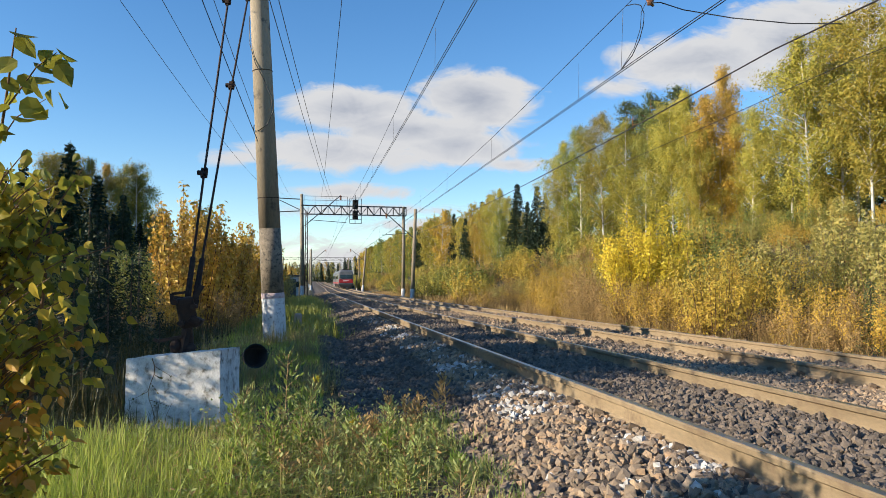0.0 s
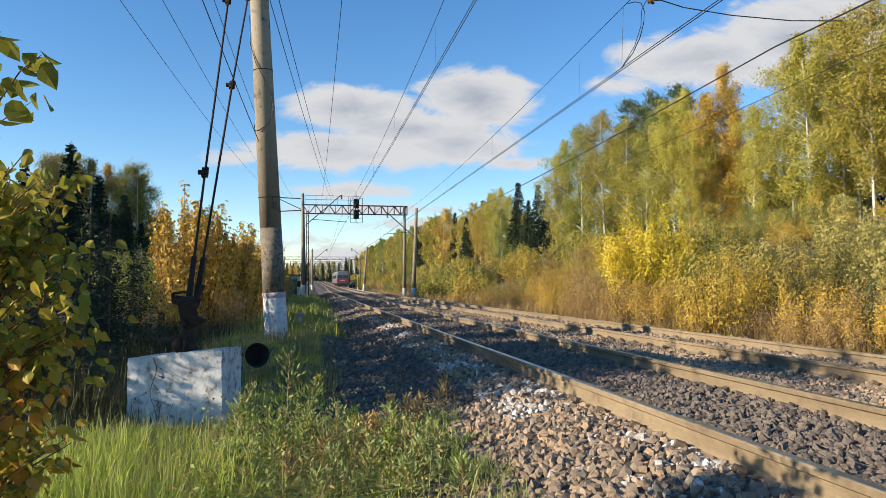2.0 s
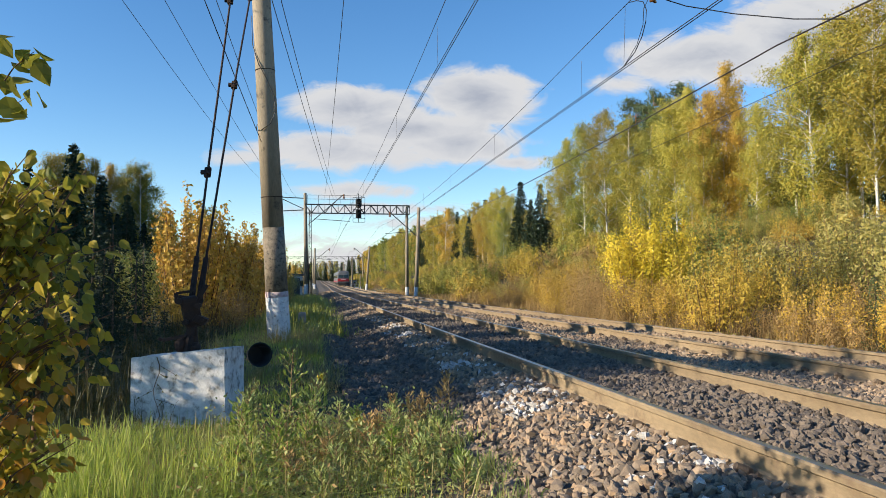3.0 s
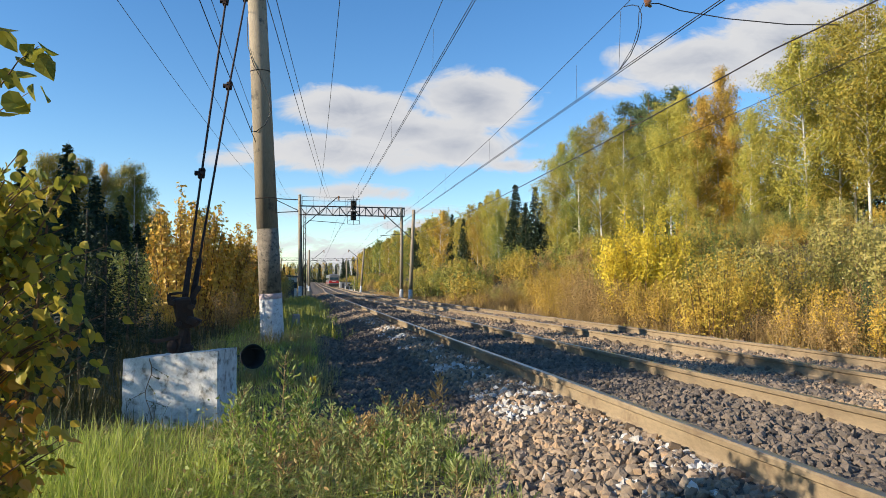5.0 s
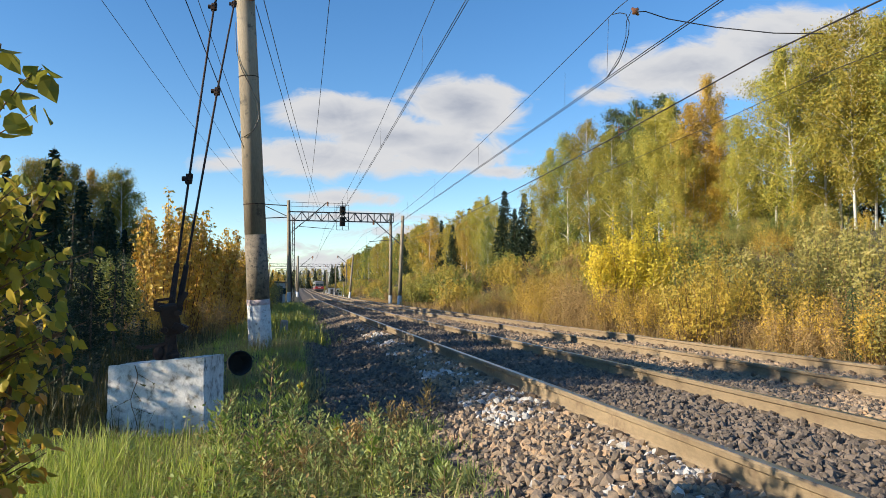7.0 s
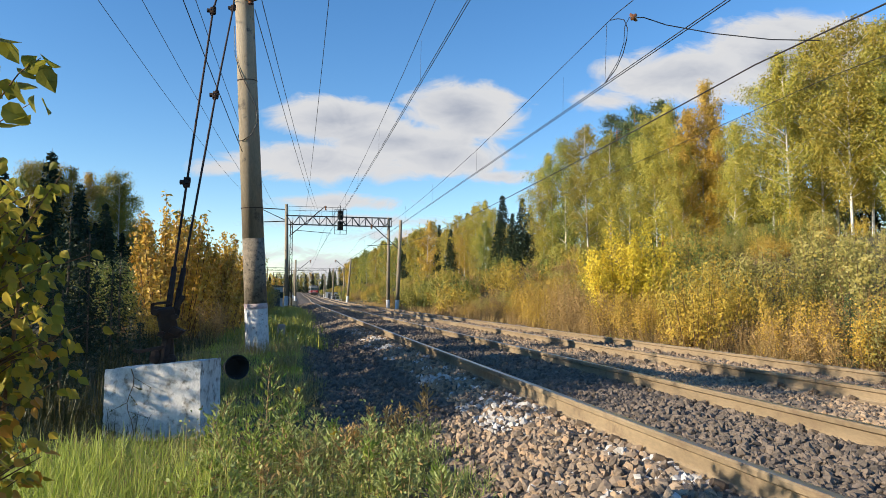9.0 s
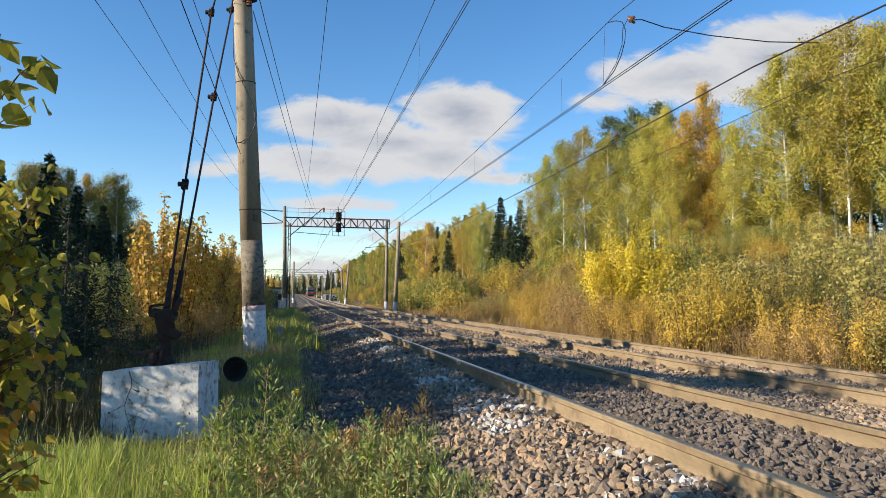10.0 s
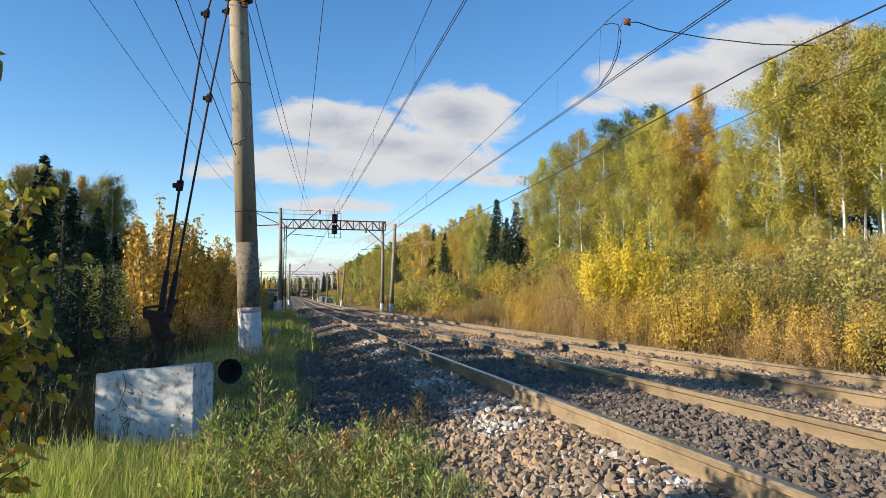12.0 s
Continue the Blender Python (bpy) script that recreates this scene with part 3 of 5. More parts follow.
PY = 79.0
R79 = float(rise(PY))
pole((-0.85, PY, -0.35), (-1.08, PY, 11.2), 0.26, 0.17, 1.3, "concrete gantry pole with a whitewashed foot")
pole((10.4, PY, -0.5), (10.4, PY, 10.0), 0.22, 0.15, 1.1, "slender brown concrete gantry pole with a whitewashed foot")
side_pole = pole((10.45, 72.3, -0.5), (10.8, 72.3, 9.0), 0.22, 0.16, 1.1, "leaning brown concrete pole with a whitewashed foot")
mast = thing("lattice_mast", "rust-red steel lattice mast beside the gantry pole", "mast", at=pose(-0.5, PY - 0.3, -0.35))
bm = bmesh.new()
for sx in (-0.15, 0.15):
    for sy in (-0.15, 0.15):
        beam(bm, (sx, sy, 0), (sx * 0.7, sy * 0.7, 9.6), 0.06)
for k in range(15):
    z = 0.3 + k * 0.6
    s = 1 if k % 2 else -1
    beam(bm, (-0.14 * s, -0.14, z), (0.14 * s, -0.14, z + 0.6), 0.035)
part("lattice", bm, M_RUST, mast)


def truss(y, x0, x1, z, hh, name, label, cells, grey=M_STEEL):
    ob = thing(name, label, "gantry", "track gantries", at=pose((x0 + x1) / 2, y, z))
    L = (x1 - x0) / 2
    for nm, zz, yy in (("upper_chord", hh, -0.25), ("upper_chord", hh, 0.25), ("lower_chord", 0, -0.25), ("lower_chord", 0, 0.25)):
        bm = bmesh.new()
        beam(bm, (-L, yy, zz), (L, yy, zz), 0.075)
        part(nm, bm, grey, ob)
    for yy in (-0.25, 0.25):
        for k in range(cells):
            a, b = -L + 2 * L * k / cells, -L + 2 * L * (k + 1) / cells
            bm = bmesh.new()
            beam(bm, (a, yy, 0 if k % 2 else hh), (b, yy, hh if k % 2 else 0), 0.06)
            beam(bm, (b, yy, 0), (b, yy, hh), 0.05)
            part("brace", bm, grey, ob)
    return ob


gantry = truss(PY, -1.1, 10.7, 8.95, 0.98, "signal_gantry", "grey steel lattice gantry spanning both tracks with railing", 16)
bm = bmesh.new()
for zz in (1.55, 2.0):
    beam(bm, (-5.6, -0.3, zz), (0.4, -0.3, zz), 0.035)
for k in range(6):
    beam(bm, (-5.6 + 1.2 * k, -0.3, 0.95), (-5.6 + 1.2 * k, -0.3, 2.0), 0.035)
part("railing", bm, M_STEEL, gantry)
bm = bmesh.new()
beam(bm, (-5.9, 0, 1.65), (-9.0, 0, 1.75), 0.1)
beam(bm, (-5.9, 0, 0.35), (-9.0, 0, 0.15), 0.1)
beam(bm, (-5.9, 0, 0.4), (-8.6, 0, 1.65), 0.08)
part("side_bracket", bm, M_STEEL, gantry)
sig = thing("railway_signal", "black two-lens railway signal head in a ladder cage on the gantry", "signal", at=pose(4.86, PY - 0.5, 7.9))
bm = bmesh.new()
box(bm, 0.62, 0.34, 1.02, pose(0, 0, 2.2), 0.06)
part("upper_head", bm, M_BLACK, sig)
bm = bmesh.new()
box(bm, 0.62, 0.34, 0.95, pose(0, 0, 0.98), 0.06)
part("lower_head", bm, M_BLACK, sig)
for z in (2.45, 2.0, 1.2, 0.75):
    bm = bmesh.new()
    bmesh.ops.create_cone(bm, cap_ends=False, segments=14, radius1=0.15, radius2=0.17, depth=0.3, matrix=pose(0, -0.28, z, 90, 0, 0))
    part("hood", bm, M_BLACK, sig)
bm = bmesh.new()
for sx in (-0.62, 0.72):
    beam(bm, (sx, 0.2, 0.05), (sx, 0.2, 2.85), 0.05)
for z in (0.05, 0.5, 1.5, 2.85):
    beam(bm, (-0.62, 0.2, z), (0.72, 0.2, z), 0.045)
beam(bm, (0, 0.2, 0), (0, 0.2, 3.3), 0.07)
part("ladder_cage", bm, M_STEEL, sig)


def cantilever(x, y, z, reach, top=0.55, low=-1.45):
    """A bracket arm from a pole with its stay tube and insulator, over the track."""
    ob = thing("cantilever_arm", "slanting steel catenary bracket arm with insulators", "bracket arm", "cantilever arms", at=pose(x, y, z))
    bm = bmesh.new()
    beam(bm, (0, 0, -1.9), (reach * 0.9, 0, top), 0.09)
    part("arm", bm, M_STEEL, ob)
    bm = bmesh.new()
    beam(bm, (reach * 0.15, 0, low), (reach * 1.05, 0, low - 0.25), 0.06)
    part("registration_arm", bm, M_STEEL, ob)
    bm = bmesh.new()
    for k in range(4):
        bmesh.ops.create_cone(bm, cap_ends=True, segments=10, radius1=0.13, radius2=0.07, depth=0.1, matrix=pose(reach * 0.9, 0, top - 0.05 - 0.13 * k))
    part("insulator", bm, M_GLAZE, ob)
    return ob


cantilever(-0.75, PY - 0.6, 9.45, 4.4, 1.6, -1.2)
cantilever(10.5, 72.2, 7.9, -3.1)
for y, x, lean, h in ((141, 10.8, 0.5, 8.8), (206, 10.9, 0.0, 9.0), (271, 11.0, 0.2, 9.0), (336, 11.0, 0, 9.0)):
    z = float(rise(y)) - 0.45
    pole((x - lean, y, z), (x + lean * 0.3, y, z + h), 0.24, 0.16, 1.2, "brown concrete line pole with a whitewashed foot")
    cantilever(x, y - 0.1, z + h - 0.9, -3.3)
for y, x in ((141, 0.05), (206, -0.4), (271, -0.4), (336, -0.5)):
    z = float(rise(y)) - 0.3
    pole((x, y, z), (x, y, z + 8.2), 0.24, 0.16, 1.0, "grey concrete line pole beside the tracks")
    cantilever(x, y - 0.1, z + 7.6, 3.2)
for y in (235, 300, 380):
    z = float(rise(y))
    truss(y, -9.0, 16.0, z + 8.6, 0.9, "far_gantry", "distant steel lattice catenary gantry over the station tracks", 20)
    for x in (-9, 16):
        pole((x, y + 0.4, z - 0.6), (x, y + 0.4, z + 9.6), 0.24, 0.18, 1.0, "distant grey gantry pole")

# overhead wires
def line(x0, x1, z, label, r, step=65.0, drop=0.0, y0=-18.0, y1=405.0):
    pts, y = [], y0
    ys = np.linspace(y0, y1, 66)
    for yy in ys:
        ph = ((yy - 14.0) / step) % 1.0
        zz = z + float(rise(max(yy, 0))) - 4 * drop * ph * (1 - ph)
        pts.append((x0 + (x1 - x0) * (0.5 - 0.5 * math.cos(2 * math.pi * (yy - 14) / (2 * step))), yy, zz))
    return wire(label, pts, r)


line(3.2, 2.95, 6.62, "dark contact wire over the nearer track", 0.009)
line(3.24, 2.99, 6.60, "second dark contact wire over the nearer track", 0.009)
line(3.3, 3.05, 8.3, "dark messenger wire above the contact wire", 0.009, drop=0.7)
line(7.2, 7.3, 5.98, "dark contact wire over the farther track", 0.01)
line(7.26, 7.36, 5.97, "second dark contact wire over the farther track", 0.01)
line(7.22, 7.25, 7.48, "dark messenger wire over the farther track", 0.009, drop=0.9)
line(10.8, 10.9, 6.5, "thick dark feeder cable along the line", 0.02, drop=0.5)
line(13.0, 12.8, 6.4, "thin dark feeder wire along the line", 0.01, drop=0.5)
for k in range(7):
    y = 18 + 9.5 * k
    for x, za, zb in ((3.2, 6.62, 7.75), (7.25, 5.98, 7.02)):
        wire("thin dropper wire between messenger and contact wire", [(x, y, za + float(rise(y))), (x + 0.02, y, zb + float(rise(y)))], 0.004, name="dropper_wire", group="dropper wires")
wire("thin dark anchored wire running from pole to gantry", sag((-0.85, 13.7, 6.45), (2.4, PY, 10.0), 0.5), 0.009)
wire("thin dark anchored wire running from pole to gantry", sag((-0.75, 13.7, 6.75), (2.6, PY, 10.2), 0.5), 0.009)
wire("thin dark wire high above the grass verge", sag((0.55, 2.0, 7.3), (1.0, PY, 10.4), 0.9), 0.009)
wire("thin dark side wire on the gantry bracket", sag((-4.6, 5.0, 7.6), (-3.4, PY, 10.8), 1.2), 0.008)
wire("thin dark side wire on the gantry bracket", sag((-3.6, 5.0, 7.6), (-2.6, PY, 10.8), 1.2), 0.008)
wire("thick dark cable anchored at the pole", sag((-2.3, 2.0, 6.9), (-1.02, 13.7, 3.62), 0.1), 0.007, M_CABLE)
wire("thin dark side wire passing the pole", sag((-2.2, 2.0, 7.2), (-1.9, PY, 10.6), 1.2), 0.008)
wire("black jumper cable sagging between the overhead lines", [(7.25, 13.95, 7.1), (7.6, 14.0, 7.16), (8.2, 14.1, 7.08), (9.0, 13.5, 6.72), (10.0, 12.9, 6.44), (10.8, 12.4, 6.3)], 0.013, M_CABLE, "jumper_cable")
wire("black looped jumper between messenger and contact wire", [(7.22, 14.9, 7.42), (7.22, 14.5, 7.3), (7.22, 14.2, 7.15), (7.22, 14.05, 6.9), (7.2, 14.05, 6.65), (7.23, 14.3, 6.4), (7.25, 14.7, 6.18), (7.25, 15.3, 6.02)], 0.011, M_CABLE, "jumper_cable")
wire("black looped jumper between messenger and contact wire", [(7.2, 13.9, 7.1), (7.18, 14.1, 6.95), (7.18, 14.15, 6.6), (7.2, 14.5, 6.28), (7.22, 15.2, 6.02)], 0.008, M_CABLE, "jumper_cable")
wire("thin dropper wire between messenger and contact wire", [(7.22, 15.1, 7.4), (7.25, 15.3, 6.02)], 0.005, name="dropper_wire", group="dropper wires")
disc = thing("insulator_disc", "round brown porcelain insulator on the jumper cable", "insulator", at=pose(7.25, 13.8, 7.06, 60, 0, 30))
part("disc", lathe([(0.02, -0.09), (0.05, -0.05), (0.11, -0.03), (0.12, 0.0), (0.05, 0.03), (0.03, 0.08)], 16), M_GLAZE, disc)

# ---- train ----
M_TRED = plain("red train paint", (0.4, 0.018, 0.022), 0.45)
M_TGREY = surface("grey train paint", [(0.13, 0.135, 0.14), (0.2, 0.205, 0.21)], 1.0, 12, 0.4, 0.1, 0.1, 0.002)
M_TGLASS = plain("dark train glass", (0.02, 0.035, 0.04), 0.08)
M_TUNDER = surface("dark underframe", [(0.02, 0.02, 0.02), (0.05, 0.045, 0.04)], 3, 20, 0.8)
M_TLAMP = plain("red tail lamp lens", (0.35, 0.02, 0.015), 0.2)
M_TWHITE = plain("white lettering paint", (0.8, 0.8, 0.8), 0.5)


def rounded_loft(sections):
    """A bmesh lofted through sections of (y, half width, floor, roof, corner radius)."""
    bm = bmesh.new()
    rings = []
    for y, w, z0, z1, r in sections:
        ring = []
        for cx, cz, a0 in ((w - r, z1 - r, 0), (-w + r, z1 - r, 90), (-w + 0.05, z0 + 0.05, 180), (w - 0.05, z0 + 0.05, 270)):
            rr = r if a0 < 180 else 0.05
            for k in range(5):
                a = radians(a0 + 22.5 * k)
                ring.append(bm.verts.new((cx + rr * math.cos(a), y, cz + rr * math.sin(a))))
        rings.append(ring)
    for a, b in zip(rings, rings[1:]):
        for k in range(len(a)):
            bm.faces.new((a[k], b[k], b[(k + 1) % len(a)], a[(k + 1) % len(a)])).smooth = True
    bm.faces.new(rings[0])
    bm.faces.new(rings[-1][::-1])
    return bm


def make_train():
    ob = thing("electric_train", "red and grey electric passenger train receding along the line", "train")
    for c in range(2):
        y0 = c * 20.1
        nose = c == 0
        sec = [(y0 + (0.0 if nose else 0.3), 1.55 if nose else 1.74, 1.05, 4.0 if nose else 4.2, 0.55), (y0 + 0.5, 1.7, 1.0, 4.2, 0.55), (y0 + 1.2, 1.74, 1.0, 4.3, 0.55), (y0 + 19.6, 1.74, 1.0, 4.3, 0.55)]
        body = part("car_body", rounded_loft(sec), M_TGREY, ob, "light grey passenger car body")
        for s in (-1, 1):
            bm = bmesh.new()
            box(bm, 0.03, 19.0, 0.28, pose(1.745 * s, y0 + 10.2, 1.35))
            part("side_stripe", bm, M_TRED, body, "red side stripe")
            for k in range(10):
                bm = bmesh.new()
                box(bm, 0.03, 1.3, 0.85, pose(1.745 * s, y0 + 1.9 + 1.8 * k, 2.75), 0.01)
                part("side_window", bm, M_TGLASS, body)
        for yy in (3.2, 16.6):
            bm = bmesh.new()
            box(bm, 2.6, 3.4, 0.5, pose(0, y0 + yy, 0.62), 0.05)
            for dy in (-1.2, 1.2):
                for s in (-0.8, 0.8):
                    bmesh.ops.create_cone(bm, cap_ends=True, segments=18, radius1=0.47, radius2=0.47, depth=0.13, matrix=pose(s, y0 + yy + dy, 0.47, 0, 90, 0))
            part("bogie", bm, M_TUNDER, ob)
        bm = bmesh.new()
        box(bm, 2.4, 9.0, 0.6, pose(0, y0 + 10, 0.75), 0.05)
        part("underframe", bm, M_TUNDER, ob)
    bm = bmesh.new()
    box(bm, 3.3, 0.3, 0.85, pose(0, 0.05, 1.75), 0.08)
    part("nose_panel", bm, M_TRED, ob, "red front panel")
    for s in (-0.72, 0.72):
        bm = bmesh.new()
        box(bm, 1.32, 0.12, 0.85, pose(s, -0.02, 2.85, -4, 0, 0), 0.05)
        part("windscreen", bm, M_TGLASS, ob)
    bm = bmesh.new()
    box(bm, 3.2, 0.5, 0.5, pose(0, 0.25, 0.85), 0.05)
    box(bm, 2.6, 0.3, 0.45, pose(0, 0.2, 0.45), 0.05)
    part("buffer_beam", bm, M_TUNDER, ob)
    bm = bmesh.new()
    box(bm, 1.3, 0.02, 0.14, pose(0, -0.115, 1.85))
    part("front_lettering", bm, M_TWHITE, ob, "white bar of lettering")
    for s in (-1.25, 1.25):
        bm = bmesh.new()
        bmesh.ops.create_cone(bm, cap_ends=True, segments=12, radius1=0.12, radius2=0.12, depth=0.06, matrix=pose(s, -0.12, 2.2, 90, 0, 0))
        part("tail_lamp", bm, M_TLAMP, ob)
    for yy in (4.0, 8.0, 26.0, 32.0):
        bm = bmesh.new()
        box(bm, 1.8, 2.4, 0.35, pose(0, yy, 4.42), 0.05)
        part("roof_unit", bm, M_TUNDER, ob)
    bm = bmesh.new()
    for a, b in (((-0.5, 12, 4.3), (0.0, 13, 5.0)), ((0.5, 12, 4.3), (0.0, 13, 5.0)), ((0, 13, 5.0), (0, 12, 5.6)), ((-0.8, 12, 5.6), (0.8, 12, 5.6))):
        beam(bm, a, b, 0.06)
    part("pantograph", bm, M_STEEL, ob)
    return ob


train = make_train()


def hut(x, y, sx, sy, h, colour, label):
    """A small trackside hut: walls, overhanging roof, door and window."""
    z = float(ground_z(x, y)) - 0.1
    ob = thing("trackside_hut", label, "hut", "trackside huts", at=pose(x, y, z))
    bm = bmesh.new()
    box(bm, sx, sy, h, pose(0, 0, h / 2), 0.03)
    part("wall_shell", bm, colour, ob)
    bm = bmesh.new()
    box(bm, sx + 0.4, sy + 0.4, 0.16, pose(0, 0, h + 0.08, 0, 3, 0), 0.03)
    part("roof", bm, M_STEEL, ob)
    bm = bmesh.new()
    box(bm, 0.85, 0.06, min(1.9, h * 0.85), pose(-sx * 0.25, -sy / 2 - 0.02, min(0.98, h * 0.45)), 0.01)
    part("door", bm, M_STEEL, ob)
    bm = bmesh.new()
    box(bm, 0.7, 0.05, 0.6, pose(sx * 0.22, -sy / 2 - 0.02, h * 0.62), 0.01)
    part("window", bm, M_TGLASS, ob)


M_PALE = surface("pale grey sheet cladding", [(0.4, 0.41, 0.42), (0.52, 0.53, 0.54)], 1, 14, 0.6)
hut(12.4, 238.0, 4.5, 3.0, 2.3, M_PALE, "pale grey trackside hut beyond the bushes")
hut(11.6, 205.0, 2.2, 1.6, 1.5, M_PALE, "low pale equipment cabinet beside the far track")
hut(-6.0, 262.0, 5.0, 4.0, 2.6, M_POLE_DARK, "dark grey hut in the shade by the line")
hut(-1.7, 74.5, 0.9, 0.7, 2.2, M_PALE, "pale grey relay cabinet behind the gantry pole")
for x, y, h in ((-2.5, 228, 4.5), (-3.8, 246, 5.0), (-1.5, 190, 3.5), (12.0, 186, 4.0), (10.6, 255, 5.0), (-5.0, 205, 4.0)):
    z = float(ground_z(x, y)) - 0.2
    pole((x, y, z), (x, y, z + h), 0.13, 0.1, 0.8, "short grey trackside post in the distance", "trackside posts")


# ---- vegetation ----
def tree_birch(seed, h, n, leaf, material, bark=None, low=0.25, spread=0.16, droop=0.5, clump=34, name="birch_tree"):
    rng = np.random.default_rng(seed)
    ob = thing(name, "", "tree")
    trunk, paths = [], []
    bend = rng.normal(size=2) * 0.02 * h
    at = lambda t: np.array([bend[0] * t * t + 0.008 * h * math.sin(5 * t + seed), bend[1] * t * t, h * t])
    trunk = [(tuple(at(t)), 0.0066 * h * (1 - 0.93 * t) + 0.008) for t in np.linspace(0, 1, 10)]
    paths.append(trunk)
    tips, dirs = [], []
    limbs = 34
    for k in range(limbs):
        t = low + (0.98 - low) * (k + rng.random()) / limbs
        a = rng.random() * 2 * np.pi
        env = math.sin(math.pi * min(1.0, (t - low + 0.12) / (1.13 - low)) ** 0.9) + 0.12
        L = h * spread * env * rng.uniform(0.65, 1.2)
        d = np.array([math.cos(a), math.sin(a), rng.uniform(0.7, 1.7)])
        d /= np.linalg.norm(d)
        p, path, st = at(t), [], 5
        r0 = 0.0032 * h * (1 - 0.7 * t)
        for s in range(st):
            path.append((tuple(p), r0 * (1 - 0.85 * s / (st - 1)) + 0.004))
            p = p + d * L / (st - 1)
            d = d + np.array([0, 0, -droop * 0.35]) * rng.uniform(0.3, 1.2)
            d /= np.linalg.norm(d)
            if s >= 1:
                cnt = rng.poisson(n / limbs / (st - 1) * (0.5 + env))
                # hanging strands of leaves round the limb
                for g in range(max(1, cnt // clump)):
                    m = cnt // max(1, cnt // clump)
                    c = p + rng.normal(size=3) * L * 0.16
                    ln = h * 0.075 * rng.uniform(0.3, 1.4)
                    u = rng.random(m)[:, None]
                    off = rng.normal(size=(m, 3)) * np.array([0.016, 0.016, 0.012]) * h
                    tips.append(c + off + np.array([0, 0, -1]) * u * ln)
                    away = c - at(t)
                    away[2] = 0.25 * np.linalg.norm(away)
                    dirs.append(off / (0.02 * h) + 0.7 * away / (np.linalg.norm(away) + 1e-6) + np.array([0, 0, 0.3]))
        paths.append(path)
    v, f = tubes(paths, 5)
    part("trunk", mesh_of("trunk", v, f, bark or M_BIRCH, True), None, ob)
    pos = np.concatenate(tips)
    part("crown", leaves("crown", pos, rng.uniform(0.7, 1.35, len(pos)) * leaf * 1.12, rng, material, 0.75, 0.2, None, "tri", np.concatenate(dirs)), None, ob)
    return ob


def tree_spruce(seed, h, n, material=None, name="spruce_tree"):
    rng = np.random.default_rng(seed)
    ob = thing(name, "", "tree")
    paths = [[((0, 0, h * t), 0.011 * h * (1 - t) + 0.01) for t in np.linspace(0, 1, 6)]]
    pos, hang, size = [], [], []
    levels = 34
    for k in range(levels):
        t = 0.06 + 0.93 * (k / levels)
        L = h * 0.2 * (1 - t) ** 0.85 * rng.uniform(0.8, 1.15) + 0.08
        for j in range(9):
            a = 2 * np.pi * (j + rng.random() * 0.7) / 9
            out = np.array([math.cos(a), math.sin(a), 0])
            Lj = L * rng.uniform(0.75, 1.2)
            m = max(3, int(n / levels / 9 * (0.35 + 1.5 * (1 - t))))
            s = rng.random(m) ** 0.7
            c = np.array([0, 0, h * t]) + s[:, None] * Lj * out + np.stack([np.zeros(m), np.zeros(m), -0.38 * Lj * s + 0.16 * Lj * s ** 3], 1)
            c += rng.normal(size=(m, 3)) * 0.006 * h
            pos.append(c)
            hang.append(np.tile(out + np.array([0, 0, -0.55]), (m, 1)))
            size.append(np.full(m, 0.032 * h) * rng.uniform(0.6, 1.3, m))
    v, f = tubes(paths, 6)
    part("trunk", mesh_of("trunk", v, f, M_BARK, True), None, ob)
    part("crown", leaves("crown", np.concatenate(pos), np.concatenate(size), rng, material or L_SPRUCE, 0.45, 0.6, np.concatenate(hang), "tri"), None, ob)
    return ob


def tree_pine(seed, h, n, name="pine_tree"):
    rng = np.random.default_rng(seed)
    ob = thing(name, "", "tree")
    paths = [[((0.01 * h * math.sin(3 * t), 0, h * t), 0.011 * h * (1 - 0.85 * t)) for t in np.linspace(0, 0.96, 8)]]
    pos, face = [], []
    for k in range(44):
        t = 0.5 + 0.46 * (k + rng.random()) / 44
        a = rng.random() * 6.28
        L = h * (0.13 * math.sqrt(max(0.0, 1.0 - t)) / 0.7 + 0.02) * rng.uniform(0.6, 1.25)
        p0 = np.array([0, 0, h * t])
        p1 = p0 + np.array([math.cos(a) * L, math.sin(a) * L, 0.25 * L])
        paths.append([(tuple(p0), 0.05), (tuple((p0 + p1) / 2 + np.array([0, 0, -0.05 * L])), 0.035), (tuple(p1), 0.012)])
        m = n // 44
        off = rng.normal(size=(m, 3)) * np.array([0.024, 0.024, 0.014]) * h
        pos.append(p0 + (p1 - p0) * rng.uniform(0.55, 1.05, (m, 1)) + off)
        face.append(off / (0.02 * h) + np.array([math.cos(a), math.sin(a), 0.9]) * 0.6)
    v, f = tubes(paths, 6)
    part("trunk", mesh_of("trunk", v, f, M_PINEBARK, True), None, ob)
    pos = np.concatenate(pos)
    part("crown", leaves("crown", pos, rng.uniform(0.2, 0.42, len(pos)), rng, L_PINE, 0.34, 0.3, None, "tri", np.concatenate(face)), None, ob)
    return ob


